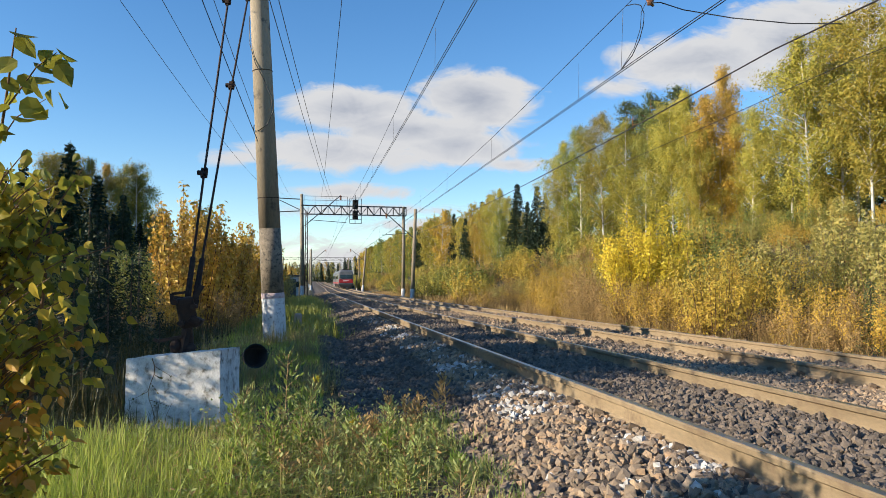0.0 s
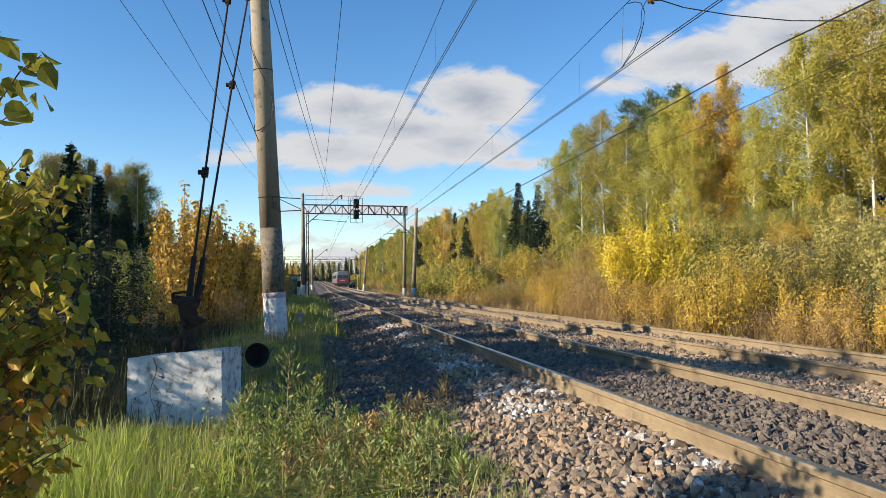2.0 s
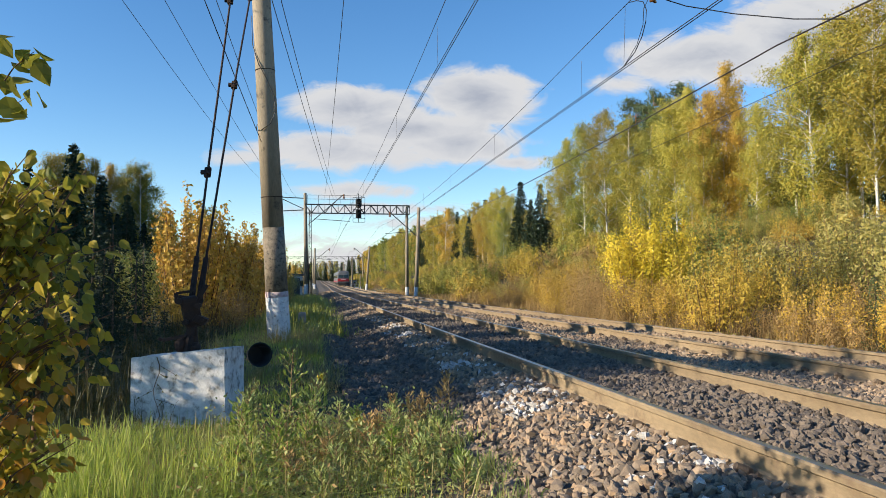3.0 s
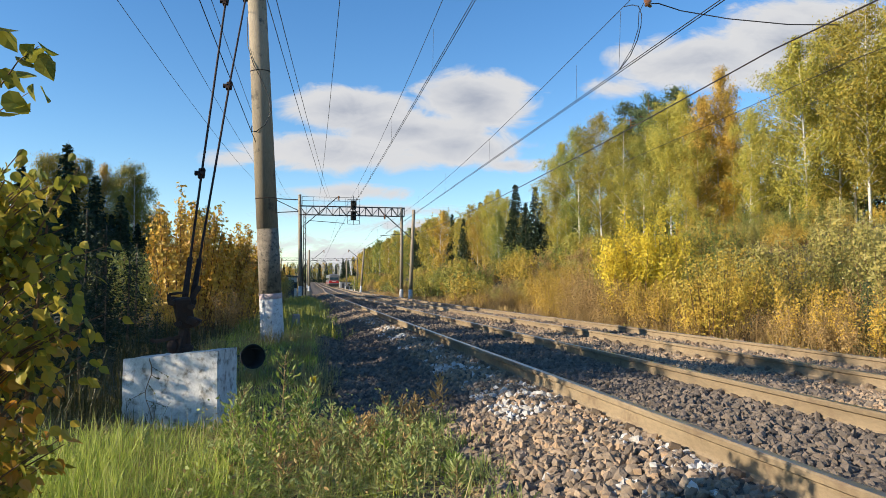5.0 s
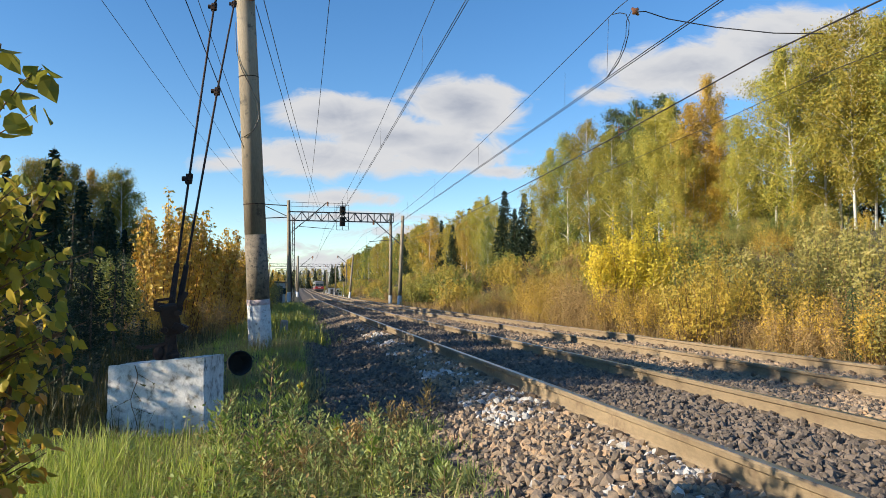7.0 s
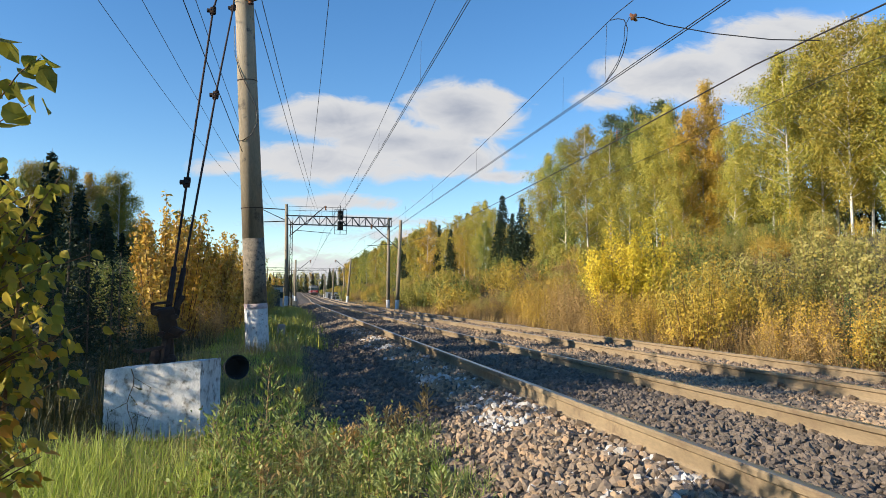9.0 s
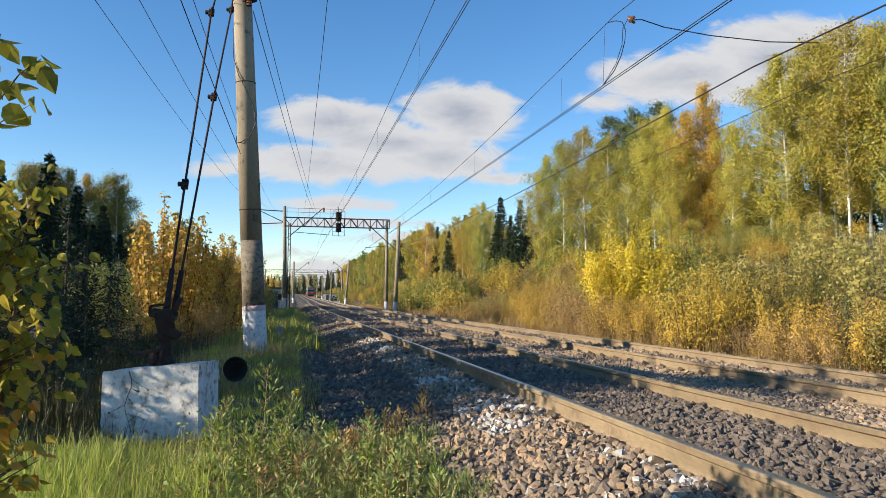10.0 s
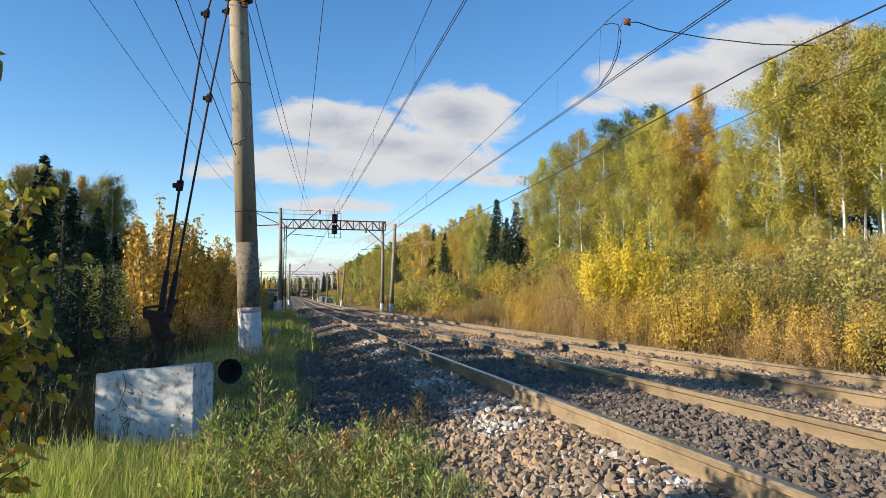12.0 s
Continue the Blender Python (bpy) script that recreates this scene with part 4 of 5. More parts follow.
def bush(seed, h, w, n, leaf, material, stem=None, low=0.2, name="bush", category="bush", stems=22, sides=3, shape="diamond", tight=1.0):
    """A shrub: stems fanning up from the ground with leaves along their twigs."""
    rng = np.random.default_rng(seed)
    ob = thing(name, "", category)
    paths, pos, hang, face = [], [], [], []
    for k in range(stems):
        a, q = rng.random() * 6.28, math.sqrt(rng.random())
        b = np.array([math.cos(a), math.sin(a), 0]) * q * w * 0.22
        hh = h * (1 - 0.38 * q * q) * rng.uniform(0.72, 1.05)
        tip = np.array([math.cos(a) * q * w * 0.5, math.sin(a) * q * w * 0.5, hh])
        mid = (b + tip) / 2 + np.array([math.cos(a), math.sin(a), 0]) * 0.03 * w
        path = [(tuple((1 - t) ** 2 * b + 2 * t * (1 - t) * mid + t * t * tip), 0.0045 * h * (1 - 0.85 * t) + 0.002) for t in np.linspace(0, 1, 6)]
        path[0] = ((path[0][0][0], path[0][0][1], -0.15), path[0][1])
        paths.append(path)
        m = n // stems
        t = low + (1 - low) * rng.random(m) ** 0.75
        c = ((1 - t) ** 2)[:, None] * b + (2 * t * (1 - t))[:, None] * mid + (t * t)[:, None] * tip
        off = rng.normal(size=(m, 3)) * 0.066 * tight * (w + h) * 0.5 * (1.15 - 0.6 * t)[:, None]
        pos.append(c + off)
        hang.append(off / (np.linalg.norm(off, axis=1)[:, None] + 1e-6) + np.array([0, 0, -0.5]))
        out = np.array([math.cos(a), math.sin(a), 0.5]) * (0.3 + 0.7 * q)
        face.append(0.7 * off / (np.linalg.norm(off, axis=1)[:, None] + 1e-6) + out)
    v, f = tubes(paths, sides)
    part("branchwork", mesh_of("branchwork", v, f, stem or M_TWIG, True), None, ob)
    pos = np.concatenate(pos)
    pos[:, 2] = np.maximum(pos[:, 2], 0.05)
    part("foliage", leaves("foliage", pos, rng.uniform(0.6, 1.3, len(pos)) * leaf, rng, material, 0.6, 0.3, None, shape, np.concatenate(face)), None, ob)
    return ob


rng = np.random.default_rng(11)
spent = {}


def plant(proto, x, y, s=1.0, label="", group="", sink=0.1, turn=None):
    """The thing itself at its first place, and a copy of it at each later one."""
    z = float(ground_z(x, y)) - sink
    own = spent.get(proto.name, 1.0)
    m = Matrix.LocRotScale((x, y, z), Euler((0, 0, rng.random() * 6.28 if turn is None else turn)), (s / own,) * 3)
    if proto.name in spent:
        ob = copy_thing(proto, m)
    else:
        spent[proto.name] = s
        proto.matrix_basis = m
        ob = proto
    return tagged(ob, label, "", group)


B_OL = [tree_birch(20 + k, 15.0, 15500, 0.118, L_OLIVE, low=0.16, spread=0.17) for k in range(3)]
B_GO = [tree_birch(30 + k, 15.0, 14000, 0.118, L_BIRCHGOLD, low=0.16, spread=0.165) for k in range(2)]
B_GR = [tree_birch(40 + k, 15.0, 14000, 0.12, L_GREEN, low=0.12, spread=0.175) for k in range(2)]
B_RU = [tree_birch(50, 15.0, 14500, 0.115, L_RUST, low=0.12, spread=0.15)]
FAR = [tree_birch(60, 15.0, 3000, 0.27, L_OLIVE, low=0.1, spread=0.19, clump=12), tree_birch(61, 15.0, 3000, 0.27, L_BIRCHGOLD, low=0.1, spread=0.19, clump=12), tree_birch(62, 15.0, 3000, 0.27, L_RUST, low=0.1, spread=0.17, clump=12), tree_birch(63, 15.0, 3000, 0.27, L_GREEN, low=0.1, spread=0.2, clump=12)]
SPR = [tree_spruce(70, 15.0, 4200), tree_spruce(71, 15.0, 4200)]
PIN = [tree_pine(80, 16.0, 6000), tree_pine(81, 16.0, 6000)]
WORDS = {"o": "tall birch with white trunk and olive-yellow autumn crown", "g": "golden autumn birch with white trunk", "e": "leafy green deciduous tree at the forest edge", "r": "rust-orange autumn birch with pale trunk", "s": "dark green spruce with drooping boughs", "p": "pine with orange upper trunk and dark crown"}
KINDS = {"o": B_OL, "g": B_GO, "e": B_GR, "r": B_RU, "s": SPR, "p": PIN}
WOOD = "trees of the forest edge"


def tree(kind, x, y, h, turn=None):
    pool = KINDS[kind]
    fresh = [q for q in pool if q.name not in spent]
    p = fresh[0] if fresh else pool[int(rng.integers(len(pool)))]
    s = h / (16.0 if kind == "p" else 15.0)
    return plant(p, x, y, s, WORDS[kind], WOOD, 0.2, turn)


# front of the wooded bank beyond the tracks
for kind, x, y, h in (("o", 33.0, 41.2, 13.9), ("o", 36.0, 46.8, 14.1), ("g", 33.0, 35.9, 14.0), ("g", 37.0, 42.9, 15.6), ("g", 36.0, 37.3, 14.5), ("o", 34.0, 34.0, 12.9), ("e", 33.0, 31.8, 11.6), ("o", 40.0, 45.0, 15.6), ("o", 34.0, 31.4, 11.8), ("g", 38.0, 37.2, 14.4), ("s", 40.0, 54.4, 7.0), ("s", 43.0, 55.8, 8.5), ("s", 44.0, 53.6, 7.2), ("s", 38.0, 52.9, 5.1), ("s", 42.0, 60.3, 8.1), ("s", 43.0, 50.1, 6.0), ("e", 34.0, 83.6, 17.3), ("g", 33.0, 75.0, 16.5), ("p", 38.0, 77.1, 18.3), ("p", 39.0, 74.5, 18.6), ("p", 40.0, 70.3, 18.0), ("o", 34.0, 58.1, 14.5), ("o", 33.0, 59.4, 13.9), ("o", 32.5, 68.1, 14.1), ("r", 35.0, 54.5, 15.8), ("r", 34.0, 55.0, 13.4), ("r", 36.0, 54.1, 12.6), ("o", 34.0, 48.7, 10.6), ("o", 37.0, 51.6, 9.6), ("o", 33.5, 87.3, 15.9), ("g", 33.0, 89.3, 13.3), ("e", 34.5, 65.0, 14.2), ("o", 33.0, 54.6, 10.5), ("e", 35.0, 76.9, 13.6), ("o", 33.0, 64.6, 12.6), ("s", 36.0, 107.5, 12.8), ("s", 37.0, 121.9, 15.0), ("s", 38.0, 109.1, 11.8), ("o", 35.0, 128.4, 15.0), ("g", 36.0, 138.2, 15.1), ("o", 36.0, 124.8, 12.7), ("s", 35.0, 109.6, 10.6), ("s", 40.0, 98.6, 11.9), ("s", 43.0, 91.2, 11.6), ("s", 43.0, 79.8, 10.5), ("s", 44.0, 72.4, 10.0), ("e", 42.0, 46.3, 12.1), ("o", 43.0, 43.5, 11.8),
                      ("e", 46.0, 44.0, 9.0), ("e", 48.0, 40.0, 9.5), ("s", 45.0, 47.5, 8.0), ("e", 50.0, 36.5, 9.5), ("e", 43.5, 38.0, 8.0), ("e", 33.5, 121.0, 10.0), ("s", 35.5, 118.0, 11.5), ("o", 36.5, 138.0, 12.6), ("p", 37.0, 146.0, 11.5), ("s", 38, 128, 11), ("r", 35, 143, 11.5)):
    tree(kind, x, y, h)
for k in range(15):
    tree("ses"[k % 3], 44 + 5 * rng.random(), 40 + 5.5 * k + 2 * rng.random(), rng.uniform(7, 9.5))
for k in range(20):
    plant(FAR[k % 4], 37 + 8 * rng.random(), 58 + 4.6 * k + 3 * rng.random(), rng.uniform(0.55, 0.7), "autumn birch deeper in the wood", WOOD, 0.2)
for k in range(95):
    y = 150 + 3.2 * k + 3 * rng.random()
    x = 33 + 7 * rng.random() - 0.012 * (y - 150)
    if k % 6 in (2, 4):
        tree("s", x + 2, y, rng.uniform(12, 17))
    else:
        plant(FAR[int(rng.integers(4))], x, y, rng.uniform(0.85, 1.15), "distant autumn birch in mixed tones", WOOD, 0.2)
# end of the line and the dark wood on the other side
for k in range(70):
    y = 470 + 60 * rng.random()
    plant(SPR[k % 2] if k % 3 else FAR[int(rng.integers(4))], -75 + 1.75 * k + 2 * rng.random(), y, rng.uniform(0.8, 1.0), "distant tree closing the view down the line", WOOD, 0.2)
for kind, x, y, h in (("s", -21.0, 66.0, 13.5), ("g", -23.2, 67.0, 12.4), ("r", -19.2, 66.0, 12.1), ("r", -18.6, 68.0, 12.0), ("g", -21.1, 69.0, 12.6), ("g", -22.8, 70.0, 12.9), ("g", -15.4, 66.0, 12.1), ("o", -15.1, 68.0, 11.4), ("s", -15.9, 64.0, 8.2), ("s", -16.5, 63.0, 7.2), ("s", -14.6, 64.0, 6.6), ("s", -17.6, 62.0, 7.8), ("s", -20.7, 60.0, 7.1), ("s", -19.1, 60.0, 7.0), ("s", -23.2, 62.0, 10.6), ("s", -25.7, 64.0, 10.4), ("o", -17.9, 70.0, 12.0), ("s", -13.6, 62.0, 5.4), ("s", -16.9, 57.0, 5.7), ("s", -14.1, 58.0, 5.4), ("s", -14.7, 55.0, 4.7), ("s", -18.2, 55.0, 5.2), ("g", -15.0, 74.0, 8.5), ("o", -15.1, 78.0, 8.3), ("s", -19.0, 52.0, 5.4)):
    tree(kind, x, y, h)
for k in range(40):
    y = 85 + 8.2 * k
    plant(FAR[int(rng.integers(4))] if k % 2 else SPR[k % 4 // 2], -9.5 - 7 * rng.random() + 0.006 * (y - 85), y, rng.uniform(0.42, 0.62), "tree in the shaded wood along the line", WOOD, 0.2)
# trees beside the verge that shade the line
KINDS["v"], WORDS["v"] = [tree_birch(90, 15.0, 4800, 0.3, L_OLIVE, low=0.5, spread=0.25, clump=12)], "roadside birch with a high dense crown"
# w stands out of view, added for broken leaf shade on the block
KINDS["w"], WORDS["w"] = [tree_birch(91, 15.0, 2300, 0.32, L_OLIVE, low=0.36, spread=0.27, clump=7)], "unseen birch with a thin open crown, added to dapple the block"
for kind, x, y, h in (("w", -7.0, 6.1, 5.9), ("v", -7.2, 7.0, 5.2), ("v", -7.4, 8.9, 5.1), ("v", -6.9, 11.2, 4.8), ("s", -12.0, 13.0, 9.0), ("s", -12, 18, 8), ("s", -9.5, 24, 3.6), ("s", -10.5, 30, 5.0), ("s", -9.0, 33, 4.5), ("s", -12, 38, 7.0), ("s", -10.5, 42, 6.5), ("s", -13, 46, 8)):
    tree(kind, x, y, h)
for k in range(10):
    tree("s", -16.5 - 10 * rng.random(), 66 + 9 * rng.random(), rng.uniform(7, 9))
# tall spruces out of view, added to keep the left wood's lower part shaded
for k in range(22):
    tree("s", -30 - 12 * rng.random(), 24 + 2.4 * k, rng.uniform(17, 20))

# bushes
S_GO = [bush(100, 3.0, 3.0, 5600, 0.072, L_GOLD, tight=0.8), bush(101, 3.0, 3.2, 5600, 0.074, L_GOLD, tight=0.8)]
S_OL = [bush(102, 2.6, 3.0, 4200, 0.08, L_BANK, shape="tri"), bush(103, 2.8, 2.8, 4200, 0.08, L_BANK, shape="tri")]
S_GR = [bush(104, 2.6, 3.0, 3600, 0.08, L_GREEN, shape="tri")]
S_BR = [bush(105, 2.2, 2.4, 3000, 0.06, L_BROWN, M_STRAW, 0.3, stems=34, shape="tri"), bush(106, 2.0, 2.6, 3000, 0.06, L_RUST, M_STRAW, 0.3, stems=34, shape="tri")]
S_YE = [bush(107, 4.4, 3.4, 7500, 0.1, L_LEMON, low=0.35, tight=0.8)]
F_BU = [bush(108, 3.0, 3.6, 1300, 0.17, L_GOLD, shape="tri"), bush(109, 3.0, 3.6, 1300, 0.17, L_OLIVE, shape="tri"), bush(110, 2.4, 3.4, 1300, 0.14, L_BROWN, M_STRAW, 0.2, shape="tri"), bush(111, 3.0, 3.6, 1300, 0.17, L_GREEN, shape="tri")]
S_AM = [bush(112, 3.6, 2.3, 5200, 0.105, L_AMBER, stems=30, low=0.12, tight=0.55), bush(113, 3.5, 2.2, 5200, 0.105, L_AMBER, stems=30, low=0.12, tight=0.55)]
BANK = "bushes on the bank"
BW = {0: "golden-leaved willow bush with bare reddish stems", 1: "olive-green bush turning yellow", 2: "dense green bush not yet turned", 3: "brown seeding tall herbs with straw stems", 4: "bright yellow rounded bush on the bank", 5: "amber-leaved thicket bush with dark stems"}
BK = [S_GO, S_OL, S_GR, S_BR, S_YE, S_AM]


def shrub(k, x, y, s):
    pool = BK[k]
    fresh = [q for q in pool if q.name not in spent]
    return plant(fresh[0] if fresh else pool[int(rng.integers(len(pool)))], x, y, s, BW[k], BANK, 0.05)


for k, x, y, s in ((4, 13.9, 28.0, 1.14), (4, 15.3, 28.6, 1.08), (2, 17.6, 29.0, 1.45), (0, 18.8, 29.8, 1.25), (0, 11.6, 18.5, 1.05), (0, 12.6, 19.6, 0.95), (0, 13.4, 17.2, 0.85), (2, 15.5, 24.0, 1.1), (1, 15.0, 21.5, 1.15), (1, 14.5, 19.0, 1.15), (1, 17, 19.5, 1.2), (3, 14.4, 35.0, 1.2), (3, 13.4, 37.5, 1.15), (3, 15.3, 39.0, 1.25), (3, 14.2, 42.0, 1.2), (3, 15.8, 44.5, 1.25), (3, 13.2, 45.0, 1.1), (3, 16.8, 41.0, 1.2), (3, 12.8, 24.0, 1.0), (3, 13.6, 14.6, 0.9), (1, 14.6, 15.5, 1.1), (1, 16, 13.5, 1.15), (3, 12.4, 13.2, 0.9), (3, 12.2, 15.2, 0.9), (3, 12.0, 22.4, 1.0), (3, 12.2, 25.0, 1.05), (3, 12.8, 27.5, 1.1), (3, 13.5, 31.0, 1.2), (3, 12.0, 30.0, 0.9), (3, 12.2, 34.0, 1.0), (2, 14.0, 12.0, 1.0), (3, 12.6, 10.8, 0.9), (0, 13.4, 9.5, 0.8)):
    shrub(k, x, y, s)
for k in range(105):
    y = 12 + 50 * rng.random()
    x = 12.3 + 17 * rng.random()
    if y / x < 0.62 or (x < 17 and 22 < y < 33) or (x < 13.5 and 16 < y < 22):
        continue
    shrub(int(rng.choice([0, 1, 1, 2, 3, 3, 3])) if x > 14.5 else int(rng.choice([1, 3, 3])), x, y, rng.uniform(0.5, 0.85))


def thicket(name, label, protos, spots):
    """Far bushes past counting, joined into one mesh."""
    vs, tris, fours, tm, fm, base, mats = [], [], [], [], [], 0, []
    for p in protos:
        for c in p.children:
            if c.data.materials[0] not in mats:
                mats.append(c.data.materials[0])
    for x, y, s in spots:
        p = protos[int(rng.integers(len(protos)))]
        a = rng.random() * 6.28
        ca, sa = math.cos(a) * s, math.sin(a) * s
        for c in p.children:
            me = c.data
            v = np.empty(len(me.vertices) * 3, np.float32)
            me.vertices.foreach_get("co", v)
            v = v.reshape(-1, 3)
            v = np.stack([x + v[:, 0] * ca - v[:, 1] * sa, y + v[:, 0] * sa + v[:, 1] * ca, float(ground_z(x, y)) - 0.05 + v[:, 2] * s], -1)
            li = np.empty(len(me.loops), np.int32)
            me.loops.foreach_get("vertex_index", li)
            k = len(me.loops) // len(me.polygons)
            (tris if k == 3 else fours).append(li.reshape(-1, k) + base)
            (tm if k == 3 else fm).append(np.full(len(me.polygons), mats.index(me.materials[0])))
            vs.append(v)
            base += len(v)
    data = mesh_of(name, np.concatenate(vs), [np.concatenate(tris), np.concatenate(fours)], mats, False, np.concatenate(tm + fm))
    return tagged(new(name, data), label, "bushes", kind="stuff")


spots = []
for k in range(200):
    spots.append((12.6 + 17 * rng.random() ** 1.3, 56 + 350 * rng.random() ** 1.4, rng.uniform(0.7, 1.25)))
thicket("far_bushes", "mixed autumn bushes covering the bank in the distance", F_BU, spots)
thicket("undergrowth", "dim leafy undergrowth inside the wood", [F_BU[1], F_BU[3]], [(38 + 18 * rng.random(), 24 + 130 * rng.random(), rng.uniform(1.0, 1.9)) for k in range(70)])
thicket("far_bushes", "shaded bushes along the far verge", F_BU, [(-2.6 - 8 * rng.random(), 50 + 350 * rng.random(), rng.uniform(0.5, 0.85)) for k in range(60)])
for p in F_BU:
    for c in list(p.children):
        bpy.data.objects.remove(c)
    bpy.data.objects.remove(p)
# golden thicket behind the stay, and the dim growth round it
# five green bushes near x -8: out of view, added to shade the verge
for k, x, y, s in ((5, -2.9, 17.6, 1.0), (5, -2.6, 19.5, 1.0), (5, -3.1, 21.0, 1.1), (5, -2.2, 22.0, 0.95), (5, -2.0, 26.0, 0.9), (5, -1.9, 31.0, 0.95), (1, -1.9, 37.0, 0.85), (2, -8.0, 8.0, 1.4), (2, -8.2, 10.0, 1.5), (2, -8.0, 12.2, 1.5), (2, -8.4, 14.4, 1.5), (2, -8.6, 16.8, 1.4), (3, -2.0, 17.0, 0.6), (3, -3.0, 16.0, 0.55), (1, -2.4, 42.0, 1.0), (2, -5.2, 22.5, 0.9), (2, -7.5, 20, 1.1), (2, -6.5, 26, 1.1), (1, -8, 32, 1.2)):
    shrub(k, x, y, s)
# unseen bush, added to throw leaf dapples onto the block
thin = bush(120, 2.6, 2.2, 520, 0.1, L_GREEN, stems=12)
plant(thin, -4.1, 6.35, 0.9, "thin open bush out of view, added to dapple the block", BANK)
for k in range(46):
    y = 9.5 + 52 * rng.random() ** 1.2
    shrub(3, 11.5 + 1.3 * rng.random(), y, rng.uniform(0.4, 0.75))
for k in range(44):
    shrub(int(rng.choice([0, 1, 2, 3])), 21 + 19 * rng.random(), 24 + 44 * rng.random(), rng.uniform(0.55, 0.95))
for k in range(26):
    shrub(int(rng.choice([1, 3, 3])), 12.8 + 3.4 * rng.random(), 26 + 26 * rng.random(), rng.uniform(0.45, 0.75))
small_spruce = tree_spruce(75, 2.0, 1500, name="spruce_sapling")
plant(small_spruce, -2.55, 8.6, 0.75, "dark young spruce in the shaded grass", "young conifers")
for x, y, sc in ((-2.9, 9.4, 0.8), (-3.3, 8.9, 0.95), (-3.9, 9.3, 1.1), (-2.75, 11.6, 0.85), (-3.1, 13.6, 1.0), (-4.6, 10.6, 1.3), (-5.6, 12.2, 1.5), (-3.9, 14.6, 1.2), (-6.3, 15.5, 1.7), (-4.9, 16.8, 1.5), (-3.6, 10.2, 0.9), (-4.6, 12.5, 1.0), (-3.4, 12.8, 0.7), (-5.4, 14.5, 1.2), (-4.3, 15.5, 1.0), (-5.0, 18.5, 1.3)):
    plant(small_spruce, x, y, sc, "dark young spruce in the shaded grass", "young conifers")
plant(small_spruce, -2.1, 10.5, 0.5, "dark young spruce in the shaded grass", "young conifers")
pine_sap = tree_spruce(76, 2.2, 1100, L_PINE, name="pine_sapling")
plant(pine_sap, 12.1, 13.3, 0.85, "blue-green young pine among tall herbs", "young conifers")


# ---- crushed stone ----
def stone_shapes(count, seed, rings):
    """Angular stones of unit radius: jittered icosahedra, or octahedra where they lie far off."""
    r = np.random.default_rng(seed)
    out = []
    for k in range(count):
        bm = bmesh.new()
        if rings:
            bmesh.ops.create_icosphere(bm, subdivisions=1, radius=1.0)
        else:
            bmesh.ops.create_uvsphere(bm, u_segments=4, v_segments=2, radius=1.0)
        bmesh.ops.triangulate(bm, faces=bm.faces[:])
        v = np.array([x.co[:] for x in bm.verts])
        f = np.array([[q.index for q in fc.verts] for fc in bm.faces])
        bm.free()
        v = v * r.uniform(0.5, 1.25, (len(v), 1)) * np.array([r.uniform(0.9, 1.35), r.uniform(0.75, 1.1), r.uniform(0.55, 0.85)])
        out.append((v, f))
    return out


def spin(r, n):
    q = r.normal(size=(n, 4))
    q /= np.linalg.norm(q, axis=1)[:, None]
    w, x, y, z = q.T
    return np.stack([np.stack([1 - 2 * (y * y + z * z), 2 * (x * y - z * w), 2 * (x * z + y * w)], -1), np.stack([2 * (x * y + z * w), 1 - 2 * (x * x + z * z), 2 * (y * z - x * w)], -1), np.stack([2 * (x * z - y * w), 2 * (y * z + x * w), 1 - 2 * (x * x + y * y)], -1)], 1)


RAILS_X = np.array([2.305, 3.895, 6.405, 7.995])


def stone_field(r, x, y, radius, shapes, lift=0.35):
    keep = np.abs(x[:, None] - RAILS_X).min(1) > 0.055
    x, y, radius = x[keep], y[keep], radius[keep]
    n = len(x)
    z = ground_z(x, y) + radius * r.uniform(-0.2, lift, n)
    pick = r.integers(len(shapes), size=n)
    turn = spin(r, n)
    n1 = wobble(x, y, 2.1, 0.5) + wobble(x, y, 5.3, 1.5) + 0.25 * r.normal(size=n)
    white = (np.abs(x - 1.9) < 0.34) & (n1 > 0.42) & (y < 22)
    inner = (np.abs(x - 3.1) < 0.75)
    # darker stones between the near rails, on the verge past y 6.3, and scattered
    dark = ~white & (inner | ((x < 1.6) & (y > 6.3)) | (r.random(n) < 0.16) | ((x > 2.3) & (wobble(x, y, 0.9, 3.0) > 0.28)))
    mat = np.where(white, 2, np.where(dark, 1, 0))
    vs, fs, ms, base = [], [], [], 0
    for k, (sv, sf) in enumerate(shapes):
        i = np.nonzero(pick == k)[0]
        v = np.einsum("nij,vj->nvi", turn[i], sv) * radius[i][:, None, None] + np.stack([x[i], y[i], z[i]], -1)[:, None]
        vs.append(v.reshape(-1, 3))
        fs.append((sf[None] + (np.arange(len(i)) * len(sv))[:, None, None]).reshape(-1, 3) + base)
        ms.append(np.repeat(mat[i], len(sf)))
        base += len(i) * len(sv)
    return np.concatenate(vs), np.concatenate(fs), np.concatenate(ms)


